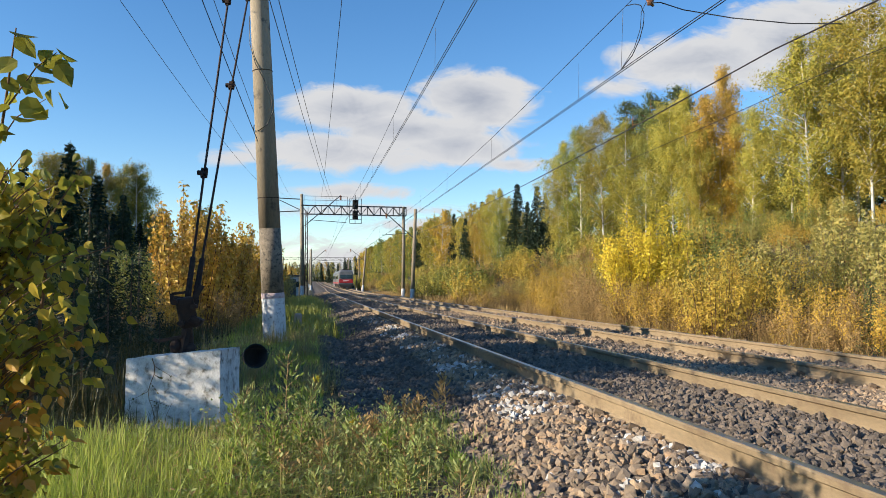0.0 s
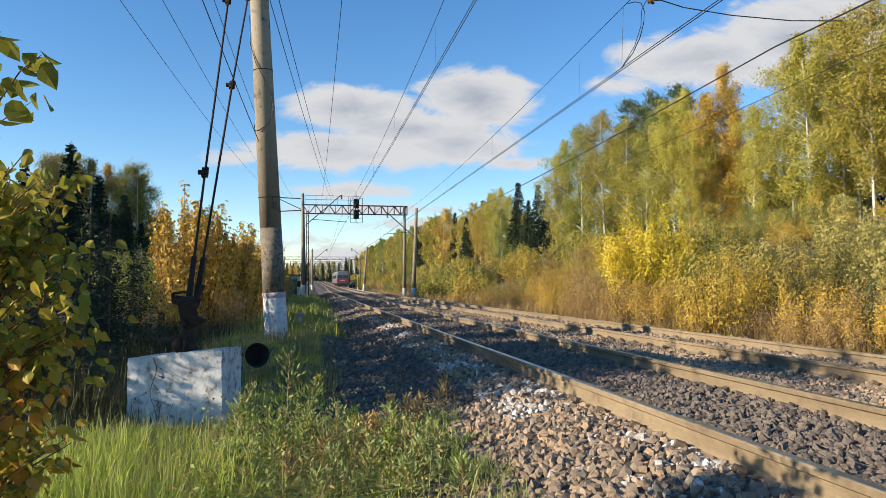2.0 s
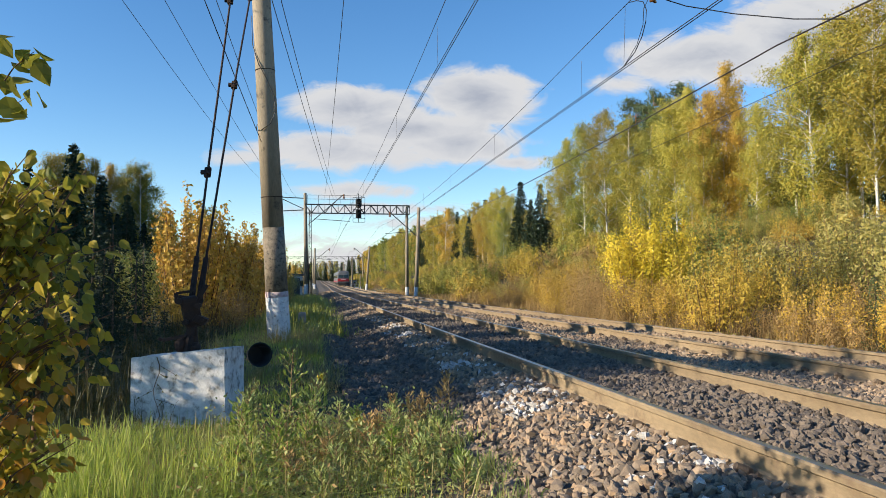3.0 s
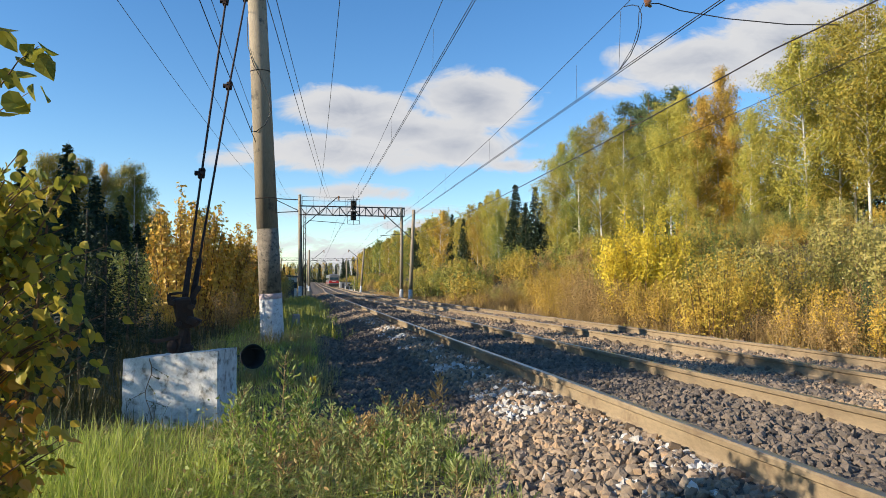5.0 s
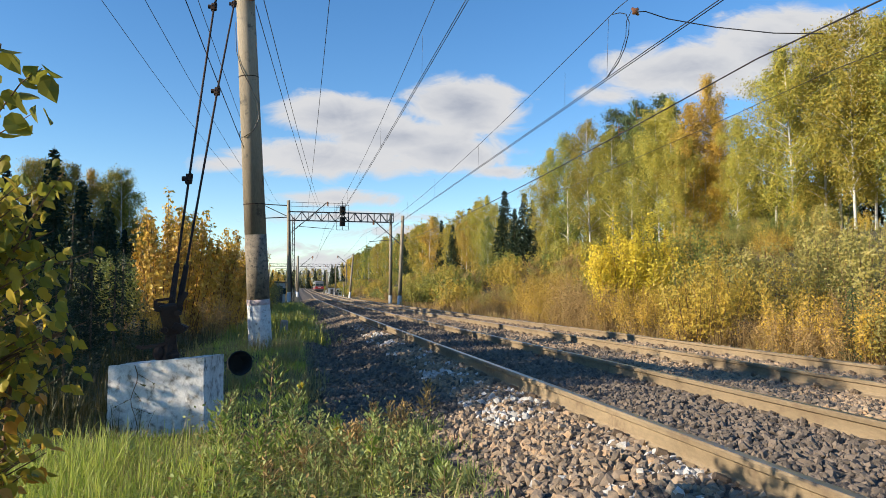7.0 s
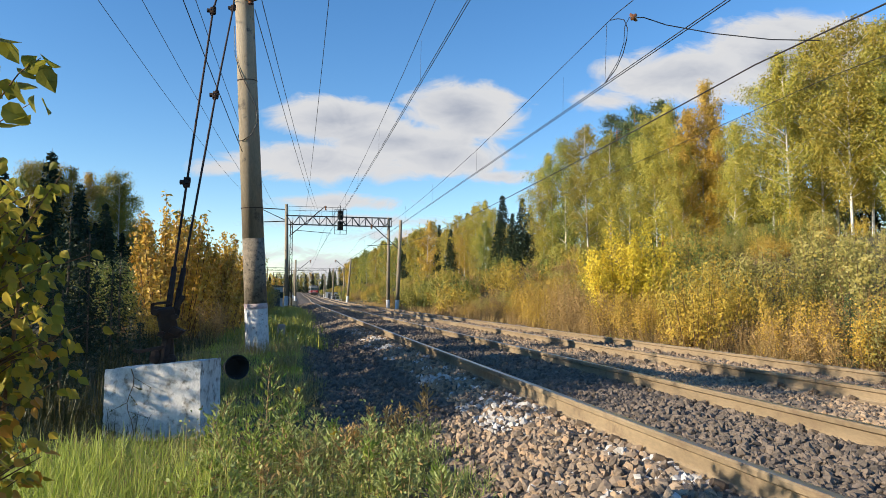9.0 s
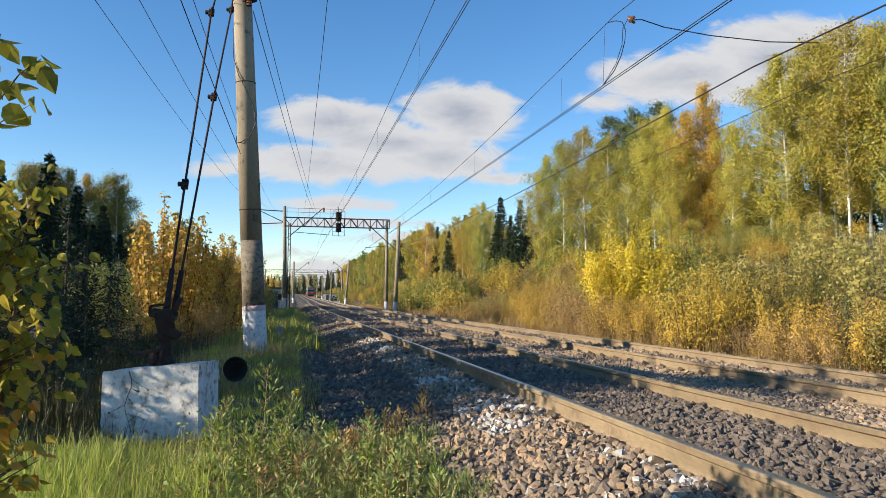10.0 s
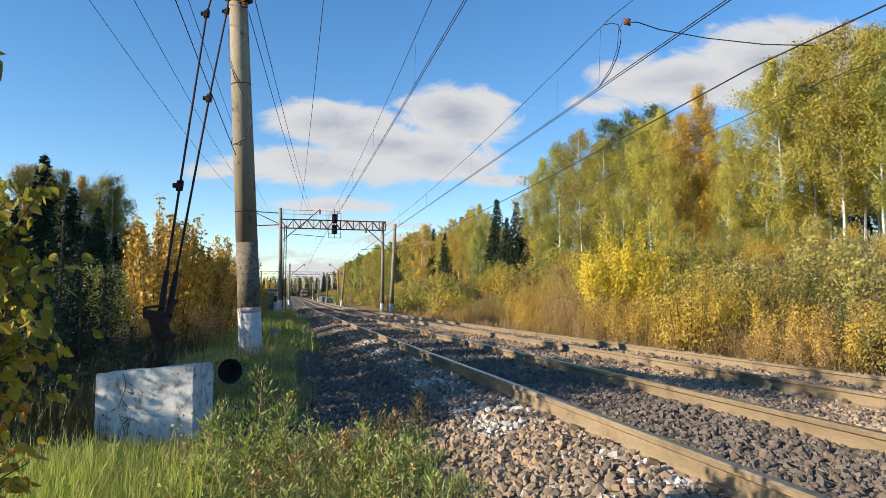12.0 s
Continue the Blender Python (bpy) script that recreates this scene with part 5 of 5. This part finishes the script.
def lay_stones():
    r = np.random.default_rng(5)
    fine, coarse = stone_shapes(8, 1, True), stone_shapes(6, 2, False)
    mats = [M_STONE, M_STONE_DARK, M_STONE_WHITE]
    n = 30000
    y = 2.0 + 7.5 * r.random(n)
    x = 0.35 + (0.95 * y + 0.6) * r.random(n)
    edge = 0.95 + 0.3 * wobble(x, y, 2.3) - 0.6 * smooth01(6.0, 8.5, y)
    ok = (x < 9.9) & (x > edge) & (r.random(n) < (0.35 + y / 12.0))
    near = (y < 4.3) & (x > 1.0) & (x < 2.2)
    loose = np.nonzero(ok & near)[0][:300]
    ok[loose] = False
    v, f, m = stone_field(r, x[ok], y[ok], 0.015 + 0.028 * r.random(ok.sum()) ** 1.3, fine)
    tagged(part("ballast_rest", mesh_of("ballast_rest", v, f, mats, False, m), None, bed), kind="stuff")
    n = 26000
    y = 9.0 + 19 * r.random(n) ** 1.3
    x = 0.3 + 9.5 * r.random(n)
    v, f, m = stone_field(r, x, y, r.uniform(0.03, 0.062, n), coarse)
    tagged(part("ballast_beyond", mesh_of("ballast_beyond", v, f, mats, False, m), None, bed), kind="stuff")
    n = 17000
    y = 27.0 + 75 * r.random(n) ** 1.5
    x = 0.5 + 9.4 * r.random(n)
    v, f, m = stone_field(r, x, y, r.uniform(0.05, 0.09, n), coarse)
    tagged(part("ballast_far", mesh_of("ballast_far", v, f, mats, False, m), None, bed), kind="stuff")
    n = 5000
    y = -12.0 + 14.0 * r.random(n)
    x = 0.6 + 9.2 * r.random(n)
    v, f, m = stone_field(r, x, y, r.uniform(0.03, 0.06, n), coarse)
    tagged(part("ballast_behind", mesh_of("ballast_behind", v, f, mats, False, m), None, bed), kind="stuff")
    data = [mesh_of("stone", sv, sf, mt) for sv, sf in fine for mt in (M_STONE, M_STONE, M_STONE_WHITE)]
    for k, i in enumerate(loose):
        s = float(r.uniform(0.024, 0.05))
        ob = part("stone", data[(k * 3 + (2 if abs(x[i] - 1.9) < 0.3 and k % 3 == 0 else 0)) % len(data)], None, bed)
        xx, yy = 1.0 + 1.2 * r.random(), 2.2 + 2.1 * r.random()
        ob.matrix_basis = Matrix.LocRotScale((xx, yy, float(ground_z(xx, yy)) + 0.3 * s), Euler(tuple(r.uniform(0, 6.28, 3))), (s, s, s))


# ---- grass and herbs ----
def blades(name, x, y, length, width, lean, material, r, parent=None, lift=0.0):
    n = len(x)
    z = ground_z(x, y) + lift
    a = r.uniform(0, 2 * np.pi, n)
    out = np.stack([np.cos(a), np.sin(a), np.zeros(n)], -1)
    side = np.stack([-np.sin(a), np.cos(a), np.zeros(n)], -1)
    bend = np.abs(r.normal(size=n)) * lean
    root = np.stack([x, y, z - 0.02], -1)
    vs = []
    for t, w in ((0, 1.0), (0.4, 0.85), (0.75, 0.55)):
        c = root + out * (bend * length * t * t)[:, None] + np.array([0, 0, 1.0]) * (length * t * (1 - 0.35 * np.minimum(bend, 1.2) * t))[:, None]
        vs += [c - side * (width * w / 2)[:, None], c + side * (width * w / 2)[:, None]]
    vs.append(root + out * (bend * length)[:, None] + np.array([0, 0, 1.0]) * (length * (1 - 0.5 * np.minimum(bend, 1.4)))[:, None])
    v = np.stack(vs, 1).reshape(-1, 3)
    q = np.array([[0, 1, 3, 2], [2, 3, 5, 4]])
    t3 = np.array([[4, 5, 6]])
    off = (np.arange(n) * 7)[:, None, None]
    return mesh_of(name, v, [(q[None] + off).reshape(-1, 4), (t3[None] + off).reshape(-1, 3)], material)


def grass(name, label, x, y, length, width, lean, material, seed):
    r = np.random.default_rng(seed)
    n = len(x)
    ob = new(name, blades(name, x, y, length * r.uniform(0.5, 1.25, n), width * r.uniform(0.7, 1.3, n), lean, material, r))
    return tagged(ob, label, "grass", kind="stuff")


def tufted(r, n, x0, x1, y0, y1, spread, tufts):
    cx, cy = r.uniform(x0, x1, tufts), r.uniform(y0, y1, tufts)
    k = r.integers(tufts, size=n)
    return cx[k] + r.normal(size=n) * spread, cy[k] + r.normal(size=n) * spread


def sow():
    r = np.random.default_rng(8)
    x, y = tufted(r, 8600, -1.85, -0.4, 3.7, 5.4, 0.1, 58)
    grass("grass", "lush sunlit green grass in front of the concrete block", x, y, 0.44, 0.0075, 1.7, L_GRASS, 1)
    x, y = tufted(r, 2600, -1.8, 0.8, 3.5, 5.8, 0.12, 45)
    grass("grass", "dry straw-coloured grass mixed into the verge", x, y, 0.42, 0.005, 1.3, L_HAY, 2)
    x, y = tufted(r, 5000, -5.0, 0.3, -6.0, 3.2, 0.2, 130)
    ok = (x * x + y * y > 0.5) & (x < 0.4)
    grass("grass", "low trodden grass along the verge", x[ok], y[ok], 0.16, 0.01, 1.1, L_GRASS, 12)
    x, y = tufted(r, 1800, -1.9, -0.5, 5.4, 6.8, 0.1, 30)
    grass("grass", "short green grass at the foot of the block", x, y, 0.16, 0.007, 1.3, L_GRASS, 15)
    # shade under the sapling is put into this grass's colour
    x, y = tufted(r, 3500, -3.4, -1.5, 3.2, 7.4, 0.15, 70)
    grass("grass", "grass under the sapling with shade put into its dark colour", x, y, 0.35, 0.008, 0.9, L_DARK, 14)
    x, y = tufted(r, 2200, -0.5, 0.8, 3.6, 6.4, 0.08, 40)
    grass("grass", "short green grass between the herbs", x, y, 0.2, 0.007, 1.1, L_GRASS, 11)
    cx, cy = tufted(r, 7500, -0.75, 1.05, 3.5, 6.5, 0.1, 90)
    ok = cx < 1.15
    cx, cy = cx[ok], cy[ok]
    hz = np.abs(r.normal(size=len(cx))) * (0.16 - 0.06 * cx)
    tops = np.stack([cx, cy, ground_z(cx, cy) + np.minimum(hz, 0.38)], -1)
    half = len(tops) * 2 // 3
    tagged(new("ground_herbs", leaves("ground_herbs", tops[:half], r.uniform(0.018, 0.042, half), r, L_WEED, 0.6, 0.8)), "small-leaved low herbs carpeting the verge", "herbs", kind="stuff")
    tagged(new("ground_herbs", leaves("ground_herbs", tops[half:], r.uniform(0.015, 0.04, len(tops) - half), r, L_BROWN, 0.5, 0.8)), "withered brown herb leaves among the green", "herbs", kind="stuff")
    x, y = tufted(r, 3600, 0.2, 1.15, 3.3, 6.4, 0.09, 45)
    grass("grass", "low green herbs at the ballast edge", x, y, 0.16, 0.011, 0.8, L_WEED, 3)
    x, y = tufted(r, 10000, -1.7, 0.3, 7.2, 17, 0.15, 170)
    ok = x < 0.15
    grass("grass", "shaded green grass along the verge", x[ok], y[ok], 0.16, 0.008, 1.1, L_GRASS, 4)
    x, y = tufted(r, 2600, -1.6, 0.2, 7.4, 14, 0.12, 40)
    grass("grass", "pale bent dry grass round the pole", x, y, 0.4, 0.007, 1.0, L_HAY, 5)
    x, y = tufted(r, 9000, -1.8, 0.7, 16, 60, 0.25, 260)
    grass("grass", "green weeds along the far verge", x, y, 0.4, 0.022, 0.9, L_GREEN, 6)
    # tree shade on this grass is put into its leaf colour
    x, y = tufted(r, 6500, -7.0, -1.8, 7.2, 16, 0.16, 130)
    grass("grass", "tall grass beneath the trees, its shade put into the colour", x, y, 0.55, 0.01, 0.7, L_DARK, 7)
    x, y = tufted(r, 5000, 10.6, 13.2, 8, 34, 0.14, 170)
    ok = x > 10.35
    grass("tall_herbs", "straw-coloured tall herb stems along the bank", x[ok], y[ok], 0.7, 0.012, 0.6, L_BROWN, 8)
    x, y = tufted(r, 7000, 10.4, 13.0, 32, 120, 0.35, 240)
    ok = x > 10.3
    grass("tall_herbs", "straw-coloured tall herb stems along the far bank", x[ok], y[ok], 0.7, 0.035, 0.6, L_BROWN, 9)
    x, y = tufted(r, 3800, 13.0, 42.0, 18, 75, 0.45, 260)
    grass("tall_herbs", "dry tall grass covering the wooded bank", x, y, 0.8, 0.035, 0.6, L_HAY, 13)
    x, y = tufted(r, 3000, 10.3, 12.0, 8, 40, 0.2, 120)
    grass("grass", "low green grass under the bank bushes", x, y, 0.3, 0.015, 0.7, L_GRASS, 10)


def weed(seed, h, material, label, x, y, flower=False, dense=26):
    """A herb: a stem with leaves all the way, crowded at the tip."""
    r = np.random.default_rng(seed)
    ob = thing("weed", label, "weed", "weeds of the verge", at=pose(x, y, float(ground_z(x, y))))
    lean = r.normal(size=2) * 0.1
    paths, pos, hang, size = [], [], [], []
    at = lambda t: np.array([lean[0] * t * t * h, lean[1] * t * t * h, h * t])
    paths.append([(tuple(at(t)), 0.006 * (1 - 0.7 * t)) for t in np.linspace(0, 1, 6)])
    for k in range(dense):
        t = 0.12 + 0.88 * (k / dense) ** 0.9
        a = k * 2.4 + r.normal() * 0.3
        d = np.array([math.cos(a), math.sin(a), 0.35 + 0.7 * t])
        L = 0.3 * h * (1 - 0.75 * t) * r.uniform(0.6, 1.1)
        tip = at(t) + d * L
        paths.append([(tuple(at(t)), 0.0025), (tuple(at(t) + d * L * 0.5), 0.002), (tuple(tip), 0.001)])
        for s in np.linspace(0.35, 1, 3):
            pos.append(at(t) + d * L * s + r.normal(size=3) * 0.012)
            hang.append(d + np.array([0, 0, 0.3]))
            size.append((0.055 if t < 0.8 else 0.038) * r.uniform(0.7, 1.2))
    v, f = tubes(paths, 4)
    part("stem", mesh_of("stem", v, f, M_STRAW, True), None, ob)
    part("foliage", leaves("foliage", np.array(pos), np.array(size), r, material, 0.38, 0.4, np.array(hang), "leaf"), None, ob)
    if flower:
        part("flower", leaves("flower", at(1.0) + r.normal(size=(24, 3)) * 0.012, 0.03, r, L_YELLOW, 0.6, 0.5), None, ob, "small yellow flower head")


def sapling():
    """A young leafy tree close to the path, thick with turning leaves."""
    global top_branch
    r = np.random.default_rng(17)
    ob = thing("sapling", "leafy sapling with green, yellow and orange leaves", "tree", at=pose(-1.08, 2.45, -0.55))
    paths = [[((0, 0, 0), 0.016), ((0.02, 0.02, 0.8), 0.013), ((-0.01, 0.03, 1.5), 0.009), ((0.03, 0.0, 2.0), 0.004)], [((0.1, 0.25, 0), 0.012), ((0.12, 0.22, 0.9), 0.009), ((0.2, 0.15, 1.6), 0.004)]]
    pos, hang = [], []
    for k in range(200):
        z = r.uniform(0.25, 1.72) if k < 130 else r.uniform(1.1, 1.74)
        a = r.uniform(0, 6.28)
        reach = (0.38 if z > 0.95 else 0.3) * r.uniform(0.5, 1.1) * (1.0 if z < 1.45 else 0.78)
        b = np.array([0.02, 0.05, z - 0.12])
        e = np.array([math.cos(a) * reach * 0.95, 0.1 + math.sin(a) * reach, z + 0.1])
        paths.append([(tuple(b), 0.004), (tuple((b + e) / 2 + np.array([0, 0, 0.03])), 0.003), (tuple(e), 0.0015)])
        for s in r.uniform(0.25, 1.05, 13):
            p = b + (e - b) * s + r.normal(size=3) * 0.035
            pos.append(p)
            hang.append(np.array([math.cos(a) * 0.5, math.sin(a) * 0.5, -0.7]) + r.normal(size=3) * 0.3)
    for path in paths[:2]:
        v, f = tubes([path], 6)
        part("trunk", mesh_of("trunk", v, f, M_TWIG, True), None, ob)
    v, f = tubes(paths[2:], 4)
    tagged(part("twigwork", mesh_of("twigwork", v, f, M_TWIG, True), None, ob), kind="stuff")
    pos, hang = np.array(pos), np.array(hang)
    orange = (pos[:, 2] < 1.25) & (r.random(len(pos)) < 0.42 - 0.2 * pos[:, 2])
    part("crown", leaves("crown", pos[~orange], r.uniform(0.032, 0.058, (~orange).sum()), r, L_SAPLING, 0.8, 0.3, hang[~orange], "leaf"), None, ob)
    part("turned_leaves", leaves("turned_leaves", pos[orange], r.uniform(0.035, 0.06, orange.sum()), r, L_ORANGE, 0.8, 0.3, hang[orange], "leaf"), None, ob, "orange and yellow turned leaves")
    # the twig that stands free against the sky
    twig = [[((0.1, -0.1, 1.6), 0.005), ((0.2, -0.25, 1.9), 0.004), ((0.255, -0.33, 2.12), 0.002)], [((0.2, -0.25, 1.9), 0.003), ((0.3, -0.3, 2.02), 0.002), ((0.36, -0.32, 2.06), 0.001)], [((0.16, -0.2, 1.8), 0.003), ((0.25, -0.3, 1.87), 0.002), ((0.33, -0.3, 1.93), 0.001)]]
    v, f = tubes(twig, 5)
    top_branch = part("top_branch", mesh_of("top_branch", v, f, M_TWIG, True), None, ob, "slender twig swaying in the wind")
    spots, dirs = [], []
    for path in twig:
        a, b = np.array(path[1][0]), np.array(path[2][0])
        for s in (-0.8, -0.5, -0.25, 0.0, 0.25, 0.45, 0.65, 0.85, 1.0):
            spots.append(a + (b - a) * s + r.normal(size=3) * 0.015)
            dirs.append(np.array([0.5, 0, -0.3]) + r.normal(size=3) * 0.5)
    for p, d in zip(spots, dirs):
        part("leaf", leaves("leaf", np.array([p]), r.uniform(0.055, 0.082, 1), r, L_SAPLING, 0.85, 0.3, np.array([d]), "leaf"), None, top_branch)
    side = [[((0.15, 0.05, 1.45), 0.004), ((0.27, 0.0, 1.66), 0.003), ((0.35, -0.02, 1.78), 0.0015)]]
    v, f = tubes(side, 5)
    part("side_twig", mesh_of("side_twig", v, f, M_TWIG, True), None, ob)
    a, b = np.array(side[0][0][0]), np.array(side[0][2][0])
    spots = np.array([a + (b - a) * s + r.normal(size=3) * 0.02 for s in np.linspace(0.1, 1, 12)])
    for p in spots:
        part("leaf", leaves("leaf", np.array([p]), r.uniform(0.028, 0.055, 1), r, L_SAPLING, 0.8, 0.3, None, "leaf"), None, ob)


lay_stones()
sow()
wr = np.random.default_rng(23)
for k, (x, y, h) in enumerate(((-0.19, 5.7, 0.84), (-0.05, 5.75, 0.63), (-0.57, 5.8, 0.56), (-0.5, 5.3, 0.55), (-0.02, 5.3, 0.5), (0.1, 5.0, 0.45), (-0.25, 4.9, 0.5), (0.3, 5.2, 0.42), (0.15, 4.5, 0.4), (-0.45, 4.5, 0.45), (0.42, 4.7, 0.35), (0.62, 5.5, 0.4), (0.55, 5.0, 0.35), (0.75, 5.2, 0.3), (0.7, 4.7, 0.3), (0.35, 5.9, 0.35), (-0.9, 4.8, 0.35), (-1.1, 5.2, 0.4), (0.9, 4.3, 0.25), (0.6, 4.2, 0.3), (0.05, 4.1, 0.35), (-0.1, 6.4, 0.4), (0.2, 5.6, 0.5), (-0.2, 5.4, 0.5))):
    weed(200 + k, h * (0.95 if k < 3 else 0.8), L_WEED if k % 3 else L_LEAFY, "grey-green mugwort herb standing in the grass" if k % 3 else "leafy dark green herb standing in the grass", x, y, k in (1, 7), 30 if k < 3 else 26)
for k, (x, y) in enumerate(((0.82, 6.05), (0.88, 5.9), (0.95, 6.1), (0.7, 6.3), (1.3, 6.7), (1.15, 6.4))):
    weed(300 + k, 0.3, L_BROWN, "withered brown herb at the ballast edge", x, y, False, 16)
for k in range(20):
    x, y = wr.uniform(-0.7, 0.95), wr.uniform(3.9, 6.1)
    weed(400 + k, wr.uniform(0.18, 0.42) * (1.15 - 0.45 * max(x, 0)), (L_WEED, L_LEAFY, L_WEED, L_BROWN)[k % 4], ("grey-green mugwort herb standing in the grass", "leafy dark green herb standing in the grass", "grey-green mugwort herb standing in the grass", "withered brown herb among green weeds")[k % 4], x, y, False, 20)
sapling()


# ---- clouds ----
def cloud_material():
    """A far sheet of sky in which the clouds glow with daylight; clear elsewhere."""
    m, nt, b, out = nodes_of("cloud sheet")
    tc = nt.nodes.new("ShaderNodeTexCoord")
    total = None

    def math_node(op, a, c=None):
        n = nt.nodes.new("ShaderNodeMath")
        n.operation = op
        for k, v in enumerate((a, c)):
            if v is None:
                continue
            if isinstance(v, (int, float)):
                n.inputs[k].default_value = v
            else:
                nt.links.new(v, n.inputs[k])
        return n.outputs[0]

    for cx, cy, rx, ry, amp in CLOUDS:
        mp = nt.nodes.new("ShaderNodeMapping")
        mp.inputs["Location"].default_value = (-cx / rx, -cy / ry, 0)
        mp.inputs["Scale"].default_value = (1 / rx, 1 / ry, 0)
        nt.links.new(tc.outputs["Object"], mp.inputs[0])
        ln = nt.nodes.new("ShaderNodeVectorMath")
        ln.operation = "LENGTH"
        nt.links.new(mp.outputs[0], ln.inputs[0])
        d = math_node("MULTIPLY", math_node("MAXIMUM", math_node("SUBTRACT", 1.0, ln.outputs["Value"]), 0.0), amp)
        total = d if total is None else math_node("MAXIMUM", total, d)
    puff = noise_of(nt, 0.0058, 12, 0.62, (0.7, 1.35, 1), 0.6)
    wisp = noise_of(nt, 0.0016, 7, 0.6, (0.6, 1.9, 1))
    dens = math_node("ADD", math_node("SUBTRACT", math_node("MULTIPLY", total, 1.35), 0.24), math_node("MULTIPLY", math_node("SUBTRACT", puff, 0.5), 1.55))
    dens = math_node("ADD", dens, math_node("MULTIPLY", math_node("SUBTRACT", wisp, 0.5), 0.55))
    alpha = ramp(nt, dens, [(0,) * 3, (0.3,) * 3, (0.8,) * 3, (1,) * 3], 0.13, 0.58)
    shade = noise_of(nt, 0.0036, 4, 0.5, (0.6, 1.8, 1))
    thick = math_node("SUBTRACT", dens, math_node("MULTIPLY", math_node("SUBTRACT", shade, 0.5), 1.7))
    thick = math_node("MULTIPLY", thick, 0.6)
    colour = ramp(nt, thick, [(0.425, 0.425, 0.43), (0.405, 0.41, 0.425), (0.335, 0.348, 0.38), (0.245, 0.266, 0.315)], 0.12, 0.95)
    em = nt.nodes.new("ShaderNodeEmission")
    nt.links.new(colour, em.inputs["Color"])
    tr = nt.nodes.new("ShaderNodeBsdfTransparent")
    mix = nt.nodes.new("ShaderNodeMixShader")
    nt.links.new(alpha, mix.inputs[0])
    nt.links.new(tr.outputs[0], mix.inputs[1])
    nt.links.new(em.outputs[0], mix.inputs[2])
    nt.links.new(mix.outputs[0], out.inputs["Surface"])
    return m


# centre, half width and height in metres on the sheet, and density
CLOUDS = [(-150, 130, 1500, 190, 0.62), (-350, 330, 800, 60, 0.7), (-130, 690, 620, 140, 1.2), (-400, 775, 400, 160, 1.3), (160, 812, 400, 200, 1.3), (-450, 590, 680, 140, 1.15), (60, 610, 480, 140, 1.15), (-900, 556, 280, 80, 0.8), (-430, 410, 560, 70, 0.75), (-150, 263, 600, 80, 0.65), (300, 530, 300, 60, 0.75),
          (1137, 985, 560, 190, 1.25), (1650, 1090, 700, 260, 1.3), (770, 870, 260, 90, 0.8), (-3000, 900, 700, 180, 0.9), (3400, 700, 800, 260, 1.1)]
cl = bmesh.new()
bmesh.ops.create_grid(cl, x_segments=1, y_segments=1, size=1.0)
for v in cl.verts:
    v.co = Vector((v.co.x * 4000, v.co.y * 1500 + 1200, 0))
me = bpy.data.meshes.new("cloud_backdrop")
cl.to_mesh(me)
cl.free()
me.materials.append(cloud_material())
clouds = new("cloud_backdrop", me)
tagged(clouds, "sunlit white cumulus clouds in a blue sky", "clouds", kind="structure")
CLOUD_AT = Vector((3000 * math.sin(0.188), 3000 * math.cos(0.188), 0))
clouds.matrix_world = Matrix.Translation(CLOUD_AT) @ pose(0, 0, 0, 90, 0, -math.degrees(0.188))


# ---- what moves ----
def motions():
    rows = []
    for t, y in TRAIN_AT:
        up = math.degrees(math.atan(2 * 1.9e-5 * y))
        rows.append((t, pose(7.2 + float(drift(y)), y, -0.165 + float(rise(y)), up, 0, 0)))
    walk(train, rows)
    walk(top_branch, [(t, pose(dx, 0, dz, 0, 25 * dx, 0)) for t, dx, dz in SWAY])
    side = Vector((math.cos(0.188), -math.sin(0.188), 0))
    walk(clouds, [(t, Matrix.Translation(CLOUD_AT + side * 0.8 * t) @ pose(0, 0, 0, 90, 0, -math.degrees(0.188))) for t in (0.0, 12.0)])


SWAY = [(0.0, 0, 0), (1.5, 0.005, -0.02), (2.5, -0.05, -0.01), (4.0, 0.0, 0.0), (5.5, -0.026, 0.015), (6.5, 0.015, -0.036), (8.0, -0.01, 0.0), (9.5, 0.015, 0.01), (10.5, 0.003, 0.018), (12.0, -0.052, 0.03)]
TRAIN_AT = [(0.0, 165.0), (3.0, 208.0), (6.0, 257.0), (9.0, 316.0), (12.0, 382.0)]
motions()
